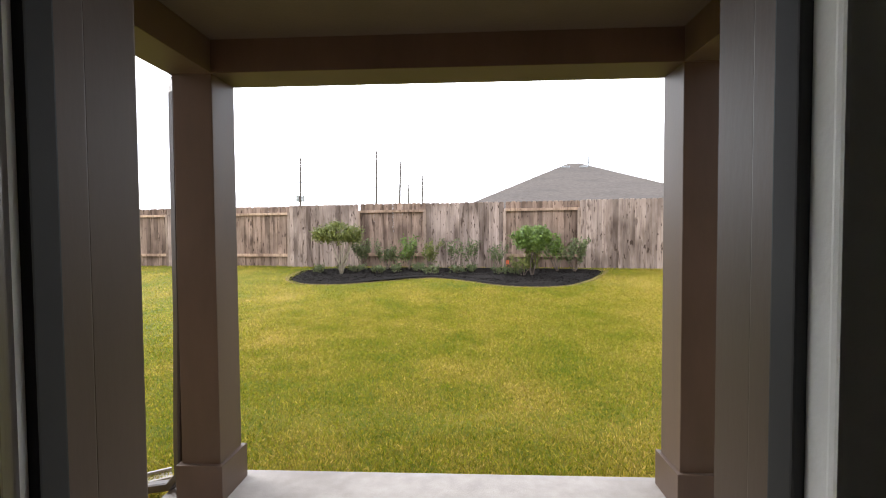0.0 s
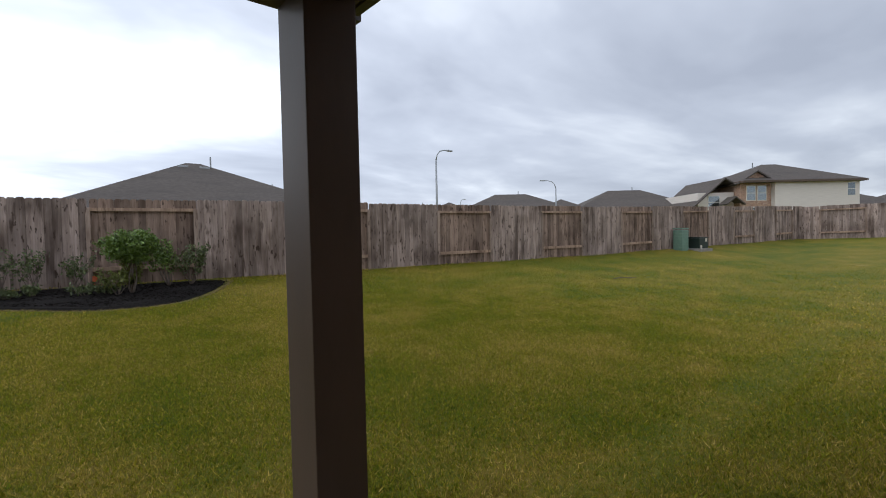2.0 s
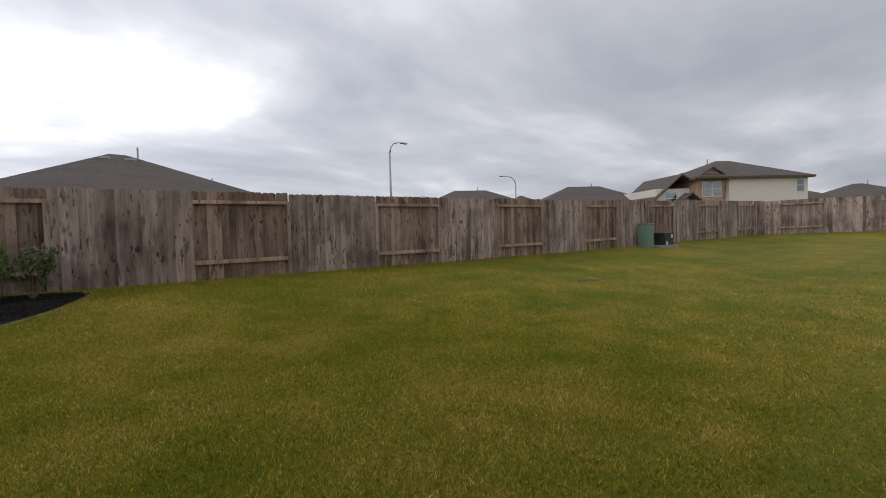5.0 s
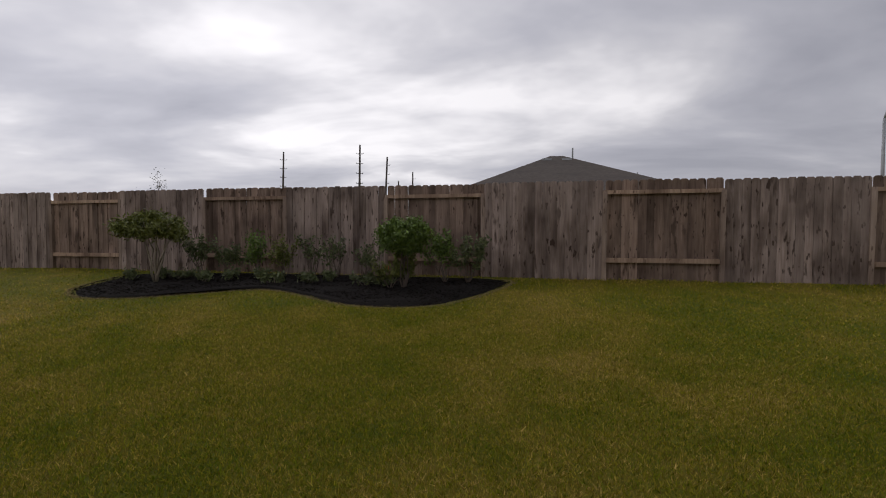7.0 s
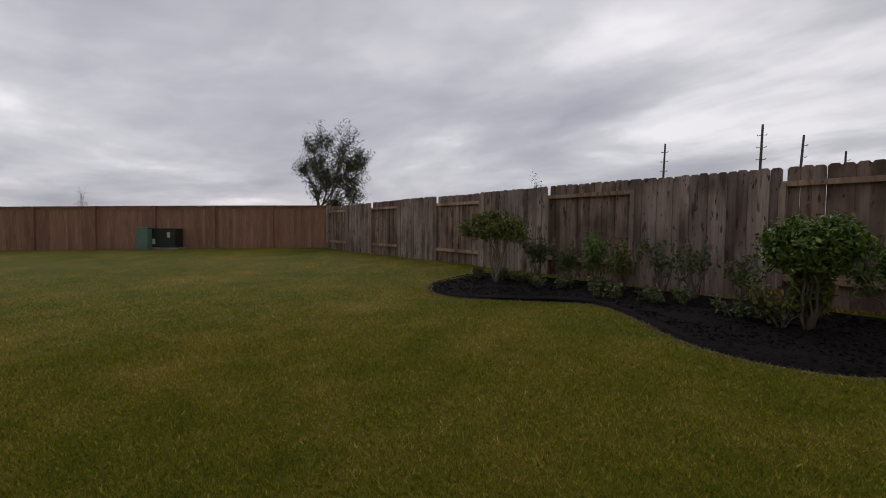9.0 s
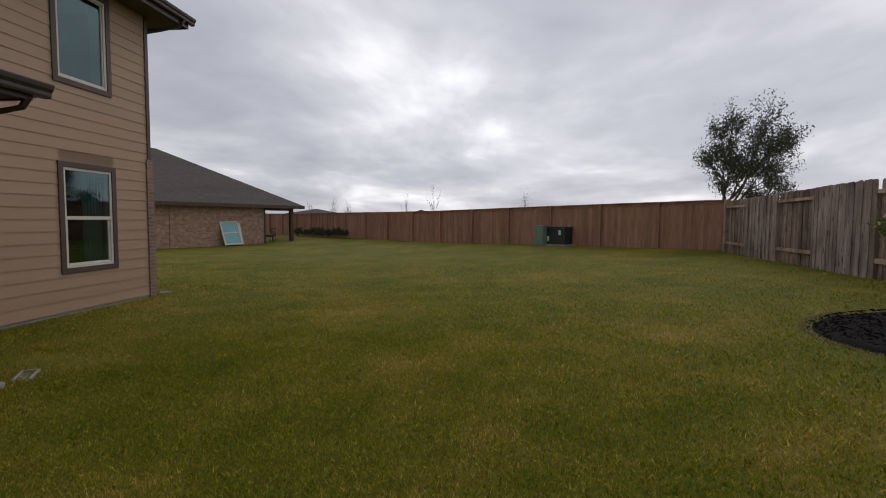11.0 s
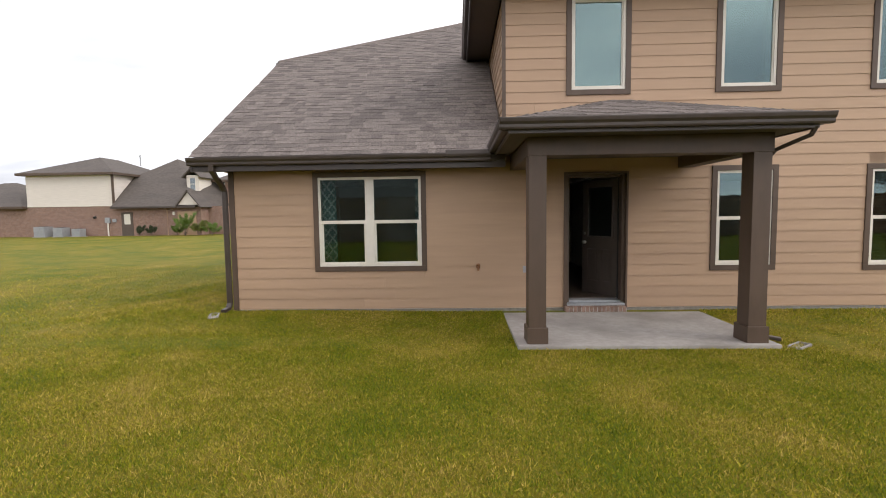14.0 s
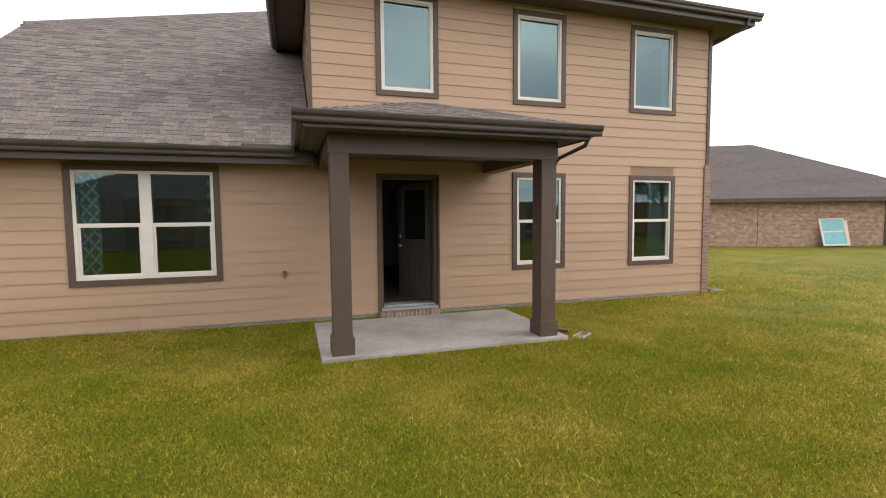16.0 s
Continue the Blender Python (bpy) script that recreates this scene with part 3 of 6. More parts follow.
def build_walls():
    holes = [(a + CASING - 0.01, b - CASING + 0.01, c + CASING - 0.01, d - CASING + 0.01) for k, (a, b, c, d) in OPENINGS.items() if k != "door"]
    a, b, c, d = OPENINGS["door"]
    holes.append((a + 0.004, b - 0.004, -0.3, d - 0.02))
    bm = bmesh.new()
    for a, b, c, d in solid_rects(-6.38, 5.95, -0.2, 2.6, holes) + solid_rects(-6.38, 1.33, 2.6, 5.3, holes):
        add_box(bm, a, b, -0.30, -0.016, c, d)
    wall = part("wall_back", bm, M["inner"], house, "tan fibre-cement lap siding wall")
    # lap boards
    cover = 0.178
    z = 0.075
    while z < 5.25:
        x0, x1 = (-6.31, 5.93) if z + cover < 2.62 else (-6.36, 1.33)
        top = min(z + cover + 0.02, 5.29)
        spans, lo = [], x0
        for a, b, c, d in sorted(OPENINGS.values()):
            if c < z + cover and d > z + 0.01:
                spans.append((lo, a + 0.03)); lo = b - 0.03
        spans.append((lo, x1))
        fill = []
        for a, b, c, d in OPENINGS.values():
            if z < c < z + cover and c > 0.2:
                fill.append((a + 0.03, b - 0.03, z, c + 0.02))
            if z < d < z + cover and d < 5.1:
                fill.append((a + 0.03, b - 0.03, d - 0.02, top))
        for a, b, lo, hi in fill:
            bm = bmesh.new()
            face = [0.0075 - 0.0115 * (h - z) / (top - z) for h in (lo, hi)]
            pr = [(-0.014, 0), (face[0], 0), (face[1], hi - lo), (-0.014, hi - lo)]
            va, vb = [bm.verts.new((a, y, h)) for y, h in pr], [bm.verts.new((b, y, h)) for y, h in pr]
            for i in range(4):
                bm.faces.new((va[i], va[(i + 1) % 4], vb[(i + 1) % 4], vb[i]))
            bm.faces.new(va); bm.faces.new(vb)
            part("siding_board", bm, M["siding"], wall, at=pose(0, 0, lo))
        for a, b in spans:
            while b - a > 0.02:
                e = b if b - a < 3.8 else a + random.uniform(2.6, 3.66)
                bm = bmesh.new()
                pr = [(-0.014, 0), (0.0075, 0), (-0.004, top - z), (-0.014, top - z)]
                va = [bm.verts.new((a + 0.001, y, h)) for y, h in pr]
                vb = [bm.verts.new((e - 0.001, y, h)) for y, h in pr]
                for i in range(4):
                    bm.faces.new((va[i], va[(i + 1) % 4], vb[(i + 1) % 4], vb[i]))
                bm.faces.new(va); bm.faces.new(vb)
                part("siding_board", bm, M["siding"], wall, at=pose(0, 0, z))
                a = e
        z += cover
    # side wall of the upper storey above the low roof
    bm = box_bm(1.05, 1.33, -9.2, -0.305, 2.45, 5.3)
    side = part("wall_upper_side", bm, M["siding"], house)
    z = 2.90
    while z < 5.2:
        bm = bmesh.new()
        pr = [(1.332, 0), (1.356, 0), (1.342, 0.198), (1.332, 0.198)]
        va = [bm.verts.new((x, 0.0, h)) for x, h in pr]; vb = [bm.verts.new((x, -4.4, h)) for x, h in pr]
        for i in range(4):
            bm.faces.new((va[i], va[(i + 1) % 4], vb[(i + 1) % 4], vb[i]))
        bm.faces.new(va); bm.faces.new(vb)
        part("siding_board", bm, M["siding"], side, at=pose(0, 0, z))
        z += 0.178
    part("wall_left", box_bm(5.67, 5.95, -9.2, -0.305, -0.2, 2.6), M["siding"], house)
    part("wall_right", box_bm(-6.38, -6.1, -9.2, -0.305, -0.2, 5.3), M["brick_a"], house, "mixed tan brick side wall")
    part("wall_front", box_bm(-6.38, 5.95, -9.5, -9.21, -0.2, 5.3), M["brick_a"], house)
    part("gable_wall", prism_bm([(5.96, 0.0, 2.42), (5.96, -9.2, 2.42), (5.96, -9.2, 5.3), (5.96, -4.2, 5.3)], 0.1), M["siding"], house)
    part("brick_return", box_bm(-6.48, -6.315, -9.2, 0.028, -0.2, 2.63), M["brick_b"], house, "brown brick veneer at the corner")
    part("foundation", box_bm(-6.31, 5.96, -0.29, 0.006, -0.3, 0.062), M["foundation"], house, "grey concrete foundation edge")
    # corner boards
    for n, b in (("corner_board", (5.90, 5.99, -0.06, 0.022, 0.03, 2.44)), ("corner_board", (-6.43, -6.35, -0.06, 0.022, 2.60, 5.27)),
                 ("corner_board", (1.315, 1.372, -0.05, 0.022, 2.72, 5.27))):
        part(n, box_bm(*b, 0.004), M["trim"], house)
    # rooms behind the windows; upstairs surfaces are coloured dark to hold the room's dimness
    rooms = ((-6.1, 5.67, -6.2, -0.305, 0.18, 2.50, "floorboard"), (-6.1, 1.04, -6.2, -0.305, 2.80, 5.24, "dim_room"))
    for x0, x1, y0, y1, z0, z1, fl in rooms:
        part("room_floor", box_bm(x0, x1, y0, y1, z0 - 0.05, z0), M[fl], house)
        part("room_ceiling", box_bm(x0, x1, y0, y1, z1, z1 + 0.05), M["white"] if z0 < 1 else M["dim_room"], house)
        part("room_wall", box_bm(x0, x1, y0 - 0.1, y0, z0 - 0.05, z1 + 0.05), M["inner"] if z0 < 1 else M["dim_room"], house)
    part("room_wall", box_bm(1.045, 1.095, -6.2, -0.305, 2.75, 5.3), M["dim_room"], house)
    part("room_wall", box_bm(0.93, 1.03, -6.19, -0.31, 0.18, 2.5), M["inner"], house)
    part("room_wall", box_bm(-1.35, -1.25, -6.19, -0.31, 0.18, 2.5), M["inner"], house)


def build_window(kind, x0, x1, z0, z1):
    """Brown casing, almond frame, sash rails and panes in the wall y = 0."""
    win = part("window", box_bm(x0 + 0.01, x1 - 0.01, -0.018, 0.004, z0 + 0.002, z0 + 0.03), M["trim"], house, "window with almond vinyl frame and brown casing")
    c = CASING
    for b in ((x0, x1, z1 - c, z1), (x0, x1, z0, z0 + c), (x0, x0 + c, z0 + c, z1 - c), (x1 - c, x1, z0 + c, z1 - c)):
        part("casing", box_bm(b[0], b[1], -0.02, 0.024, b[2], b[3], 0.004), M["trim"], win)
    x0, x1, z0, z1 = x0 + c, x1 - c, z0 + c, z1 - c
    f = 0.042
    bm = bmesh.new()
    for b in ((x0, x1, z1 - f, z1), (x0, x1, z0, z0 + f), (x0, x0 + f, z0 + f, z1 - f), (x1 - f, x1, z0 + f, z1 - f)):
        add_box(bm, b[0], b[1], -0.10, 0.007, b[2], b[3], 0.003)
    part("window_frame", bm, M["vinyl"], win)
    xs = [(x0 + f, x1 - f)]
    if kind == "double":
        mid = (x0 + x1) / 2
        part("mullion", box_bm(mid - 0.075, mid + 0.075, -0.10, 0.008, z0 + f, z1 - f, 0.004), M["vinyl"], win)
        xs = [(x0 + f, mid - 0.075), (mid + 0.075, x1 - f)]
    for a, b in xs:
        if kind == "upper":
            bm = bmesh.new()
            s = 0.02
            for q in ((a, b, z1 - f - s, z1 - f), (a, b, z0 + f, z0 + f + s), (a, a + s, z0 + f + s, z1 - f - s), (b - s, b, z0 + f + s, z1 - f - s)):
                add_box(bm, q[0], q[1], -0.05, -0.012, q[2], q[3], 0.002)
            part("sash", bm, M["vinyl"], win)
            panes = [(a + s, b - s, z0 + f + s, z1 - f - s, -0.035)]
        else:
            zm = (z0 + z1) / 2
            part("meeting_rail", box_bm(a, b, -0.06, 0.004, zm - 0.028, zm + 0.028, 0.004), M["vinyl"], win)
            bm = bmesh.new()
            s = 0.03
            for q in ((a, b, z0 + f, z0 + f + s), (a, a + s, z0 + f + s, zm - 0.028), (b - s, b, z0 + f + s, zm - 0.028)):
                add_box(bm, q[0], q[1], -0.062, -0.014, q[2], q[3], 0.003)
            part("lower_sash", bm, M["vinyl"], win)
            panes = [(a, b, zm + 0.028, z1 - f, -0.012), (a + s, b - s, z0 + f + s, zm - 0.028, -0.036)]
        for p in panes:
            g = part("pane", box_bm(p[0], p[1], p[4], p[4] + 0.006, p[2], p[3]), M["glass"], win)
            g.visible_shadow = False


def build_curtain(x, z0, z1, width, mat, label):
    """A gathered curtain hanging inside a window."""
    bm = bmesh.new()
    n = 28
    rows = [[bm.verts.new((x + width * i / n, -0.19 + 0.028 * math.sin(i * 1.35) + 0.004 * k, z)) for i in range(n + 1)] for k, z in enumerate((z0, (z0 + z1) / 2, z1))]
    for a, b in zip(rows, rows[1:]):
        for i in range(n):
            bm.faces.new((a[i], a[i + 1], b[i + 1], b[i]))
    r = bmesh.ops.extrude_face_region(bm, geom=list(bm.faces))
    bmesh.ops.translate(bm, vec=(0, -0.006, 0), verts=[v for v in r["geom"] if isinstance(v, bmesh.types.BMVert)])
    ob = part("curtain", bm, mat, None, "", True)
    return tagged(ob, label, "curtain", "window curtains")


def lattice_material(name):
    """Teal cloth with a white diagonal lattice."""
    mt = bpy.data.materials.new(name)
    mt.use_nodes = True
    nt = mt.node_tree
    N, L = nt.nodes.new, nt.links.new
    b = nt.nodes["Principled BSDF"]
    b.inputs["Roughness"].default_value = 0.9
    co = N("ShaderNodeTexCoord")
    facs = []
    for turn in (38, -38):
        mp, wv = N("ShaderNodeMapping"), N("ShaderNodeTexWave")
        mp.inputs["Rotation"].default_value = (0, radians(turn), 0)
        wv.inputs["Scale"].default_value = 2.6
        L(co.outputs["Object"], mp.inputs[0]); L(mp.outputs[0], wv.inputs["Vector"])
        facs.append(wv.outputs["Fac"])
    mx = N("ShaderNodeMath"); mx.operation = "MAXIMUM"
    L(facs[0], mx.inputs[0]); L(facs[1], mx.inputs[1])
    st = N("ShaderNodeMapRange")
    st.inputs["From Min"].default_value, st.inputs["From Max"].default_value = 0.80, 0.88
    L(mx.outputs[0], st.inputs["Value"])
    mix = N("ShaderNodeMix"); mix.data_type = "RGBA"
    mix.inputs["A"].default_value, mix.inputs["B"].default_value = (0.20, 0.36, 0.35, 1), (0.74, 0.76, 0.74, 1)
    L(st.outputs[0], mix.inputs["Factor"]); L(mix.outputs["Result"], b.inputs["Base Color"])
    return mt


def gutter_bm(x0, x1, y, z):
    """A run of ogee gutter along x; its back stands at y, its rim at z."""
    prof = [(0, -0.125), (0.068, -0.125), (0.078, -0.105), (0.080, -0.075), (0.104, -0.045), (0.112, -0.012), (0.112, 0), (0.102, 0), (0.100, -0.012), (0.008, -0.012), (0, 0)]
    bm = bmesh.new()
    va = [bm.verts.new((x0, y + a, z + b)) for a, b in prof]; vb = [bm.verts.new((x1, y + a, z + b)) for a, b in prof]
    for i in range(len(prof)):
        j = (i + 1) % len(prof)
        bm.faces.new((va[i], va[j], vb[j], vb[i]))
    bm.faces.new(va); bm.faces.new(vb)
    return bm


def shingle_plane(parent, origin, run, rise, span, length, cover=0.142, limit=0, label=""):
    """Courses of asphalt tabs. origin: eave start; run: unit vector along the eave; rise: unit vector up the slope;
    span(s): from, to along the eave at slope length s. The first `limit` tabs are parts, the rest one joined part."""
    o, u, r = Vector(origin), Vector(run).normalized(), Vector(rise).normalized()
    n = u.cross(r).normalized()
    flip = n.z < 0
    if flip:
        n = -n
    rng = random.Random(5)
    shared = {}
    rest, made, s = [], 0, 0.0
    while s < length:
        a, b = span(s)
        x = a
        while x < b - 0.02:
            w = min(rng.choice((0.12, 0.16, 0.2, 0.25, 0.32)), b - x)
            thick = rng.choice((0.004, 0.006, 0.008))
            h = min(cover + 0.03, length + 0.05 - s)
            if made < limit and w in (0.12, 0.16, 0.2, 0.25, 0.32):
                key = (w, thick)
                if key not in shared:
                    bm = bmesh.new()
                    add_box(bm, 0.002, w - 0.002, 0, h, 0.0, thick)
                    for v in bm.verts:
                        v.co.z += 0.005 * (1 - v.co.y / h)
                    shared[key] = mesh_of(bm, "shingle", M["shingle"])
                m = Matrix((u, r, n)).transposed().to_4x4()
                m.translation = o + u * x + r * s
                part("shingle", shared[key], None, parent, at=m)
                made += 1
            else:
                c = []
                for t, lift in ((0, 0.005), (thick, 0.005)):
                    for dx, dy in ((0.002, 0), (w - 0.002, 0), (w - 0.002, h), (0.002, h)):
                        c.append(o + u * (x + dx) + r * (s + dy) + n * (t + (lift if dy == 0 else 0)))
                rest.append(c)
            x += w
        s += cover
    if rest:
        soup("shingle_field", np.array([[tuple(p) for p in c] for c in rest]),
             [f[::-1] if flip else f for f in ((3, 2, 1, 0), (4, 5, 6, 7), (0, 1, 5, 4), (1, 2, 6, 5), (2, 3, 7, 6), (3, 0, 4, 7))], M["shingle_field"], parent, "", "stuff")


def build_roofs():
    t = 0.66
    c, s = 1 / math.hypot(1, t), t / math.hypot(1, t)
    # low roof over the single storey, with its gable rake and the hip above it
    pts = [(6.42, 0.4, 2.51), (6.42, -3.85, 5.315), (1.72, -6.82, 7.275), (1.36, -7.05, 7.427), (1.36, 0.4, 2.51)]
    roof = part("roof", prism_bm(pts, 0.05), M["far_shingle"], house, "brown-grey asphalt shingle roof")

    def span(q):
        y = 0.4 - q * c
        edge = 6.44 if y > -3.85 else 6.44 - (-3.85 - y) * (4.7 / 2.97)
        return 1.37, edge
    shingle_plane(roof, (0, 0.43, 2.625), (1, 0, 0), (0, -c, s), span, 8.62, limit=290)
    part("roof_hip", prism_bm([(6.42, -3.85, 5.37), (6.42, -9.6, 5.37), (1.72, -6.82, 7.33)], 0.05), M["far_shingle"], house)
    part("hip_cap", tube_bm([(6.46, -3.82, 5.39), (1.5, -6.96, 7.47)], [0.075, 0.075], 8), M["shingle"], house)
    part("rake_board", prism_bm([(6.40, 0.4, 2.58), (6.40, -3.85, 5.38), (6.40, -3.85, 5.22), (6.40, 0.4, 2.42)], 0.03), M["gutter"], house)
    part("eave_return", box_bm(6.36, 6.52, -4.25, -3.78, 5.26, 5.40, 0.01), M["gutter"], house)
    # eave of the low roof
    part("soffit", box_bm(1.36, 6.40, 0.02, 0.36, 2.425, 2.445), M["soffit"], house)
    part("fascia", box_bm(1.36, 6.42, 0.36, 0.39, 2.40, 2.60, 0.004), M["gutter"], house)
    part("gutter", gutter_bm(1.60, 6.43, 0.392, 2.615), M["gutter"], house, "dark brown metal gutter")
    part("roof_flashing", box_bm(1.62, 2.30, 0.30, 0.50, 2.60, 2.665, 0.01), M["gutter"], house)
    # upper roof
    ux0, ux1, uy0, uy1, ez = -6.95, 1.88, -9.95, 0.5, 5.42
    half = (ux1 - ux0) / 2
    mid, rz = (ux0 + ux1) / 2, 5.42 + half * 0.62
    for i, pp in enumerate(([(ux0, uy1, ez), (ux1, uy1, ez), (mid, uy1 - half, rz)], [(ux0, uy0, ez), (ux1, uy0, ez), (mid, uy0 + half, rz)],
                            [(ux0, uy1, ez), (mid, uy1 - half, rz), (mid, uy0 + half, rz), (ux0, uy0, ez)],
                            [(ux1, uy1, ez), (mid, uy1 - half, rz), (mid, uy0 + half, rz), (ux1, uy0, ez)])):
        part("upper_roof", prism_bm(pp, 0.04), M["far_shingle"], house)
    part("soffit", box_bm(ux0 + 0.03, ux1 - 0.03, 0.02, 0.47, 5.27, 5.29), M["soffit"], house)
    part("soffit", box_bm(1.36, ux1 - 0.03, -4.4, 0.018, 5.27, 5.29), M["soffit"], house)
    part("soffit", box_bm(ux0 + 0.03, -6.39, -9.2, 0.018, 5.27, 5.29), M["soffit"], house)
    part("fascia", box_bm(ux0, ux1, 0.47, 0.498, 5.24, 5.41, 0.004), M["gutter"], house)
    part("fascia", box_bm(ux1 - 0.028, ux1, -4.6, 0.468, 5.20, 5.41, 0.004), M["gutter"], house)
    part("fascia", box_bm(ux0, ux0 + 0.028, -9.9, 0.468, 5.24, 5.41, 0.004), M["gutter"], house)
    part("gutter", gutter_bm(ux0 - 0.08, ux1 + 0.02, 0.50, 5.45), M["gutter"], house)
    bm = gutter_bm(-0.6, 4.6, 0, 0)
    part("gutter", bm, M["gutter"], house, at=pose(ux1 + 0.001, 0, 5.45, 0, 0, -90))


def build_porch():
    # posts with plinths
    for x0, x1 in ((1.02, 1.24), (-1.70, -1.48)):
        p = part("porch_post", box_bm(x0, x1, 1.77, 2.015, 0.017, 2.40, 0.006), M["trim"], house, "brown boxed porch post")
        part("plinth", box_bm(x0 - 0.022, x1 + 0.022, 1.743, 2.042, 0.0172, 0.222, 0.006), M["trim"], p)
    part("porch_beam", box_bm(-1.715, 1.255, 1.76, 2.025, 2.372, 2.60, 0.005), M["trim"], house)
    for x0, x1 in ((1.015, 1.25), (-1.71, -1.475)):
        part("porch_beam", box_bm(x0, x1, 0.03, 1.755, 2.372, 2.595, 0.005), M["trim"], house)
    part("porch_ceiling", box_bm(-1.47, 1.01, 0.03, 1.75, 2.545, 2.59), M["soffit"], house)
    x0, x1, y1, z = -1.96, 1.53, 2.40, 2.75
    part("soffit", box_bm(x0 + 0.02, x1 - 0.02, 2.04, y1 - 0.03, 2.60, 2.615), M["soffit"], house)
    for a, b in ((x0 + 0.02, -1.72), (1.26, x1 - 0.02)):
        part("soffit", box_bm(a, b, 0.03, 2.038, 2.60, 2.615), M["soffit"], house)
    part("fascia", box_bm(x0, x1, y1 - 0.03, y1, 2.585, 2.74, 0.004), M["gutter"], house)
    part("fascia", box_bm(x0, x0 + 0.03, 0.03, y1 - 0.032, 2.585, 2.74, 0.004), M["gutter"], house)
    part("fascia", box_bm(x1 - 0.03, x1, 0.03, y1 - 0.032, 2.585, 2.74, 0.004), M["gutter"], house)
    part("gutter", gutter_bm(x0 - 0.11, x1 + 0.11, y1 + 0.001, z), M["gutter"], house)
    part("gutter", gutter_bm(-2.36, -0.03, 0, 0), M["gutter"], house, at=pose(x1 + 0.001, 0, z, 0, 0, -90))
    part("gutter", gutter_bm(0.03, 2.36, 0, 0), M["gutter"], house, at=pose(x0 - 0.001, 0, z, 0, 0, 90))
    # hip roof against the wall
    e = 0.03
    ax0, ax1, ay, az = x0 - e, x1 + e, y1 + e, 2.745
    half = (ax1 - ax0) / 2
    mid, top = (ax0 + ax1) / 2, az + half * 0.335
    apex, back = (mid, ay - half, top), (mid, 0.015, top)
    roof = part("porch_roof", prism_bm([(ax0, ay, az), (ax1, ay, az), apex], 0.03), M["far_shingle"], house, "low hip porch roof of brown-grey shingles")
    part("porch_roof_side", prism_bm([(ax1, ay, az), (ax1, 0.015, az), back, apex], 0.03), M["far_shingle"], house)
    part("porch_roof_side", prism_bm([(ax0, ay, az), apex, back, (ax0, 0.015, az)], 0.03), M["far_shingle"], house)
    t = 0.335
    k = math.hypot(1, t)
    c, s = 1 / k, t / k
    shingle_plane(roof, (0, ay, az + 0.002), (1, 0, 0), (0, -c, s), lambda q: (ax0 + q * c + 0.06, ax1 - q * c - 0.14), half * k - 0.2, limit=150)
    shingle_plane(roof, (ax1, 0, az + 0.002), (0, 1, 0), (-c, 0, s), lambda q: (0.02, ay - q * c - 0.12), half * k - 0.22)
    shingle_plane(roof, (ax0, 0, az + 0.002), (0, 1, 0), (c, 0, s), lambda q: (0.02, ay - q * c - 0.12), half * k - 0.22)


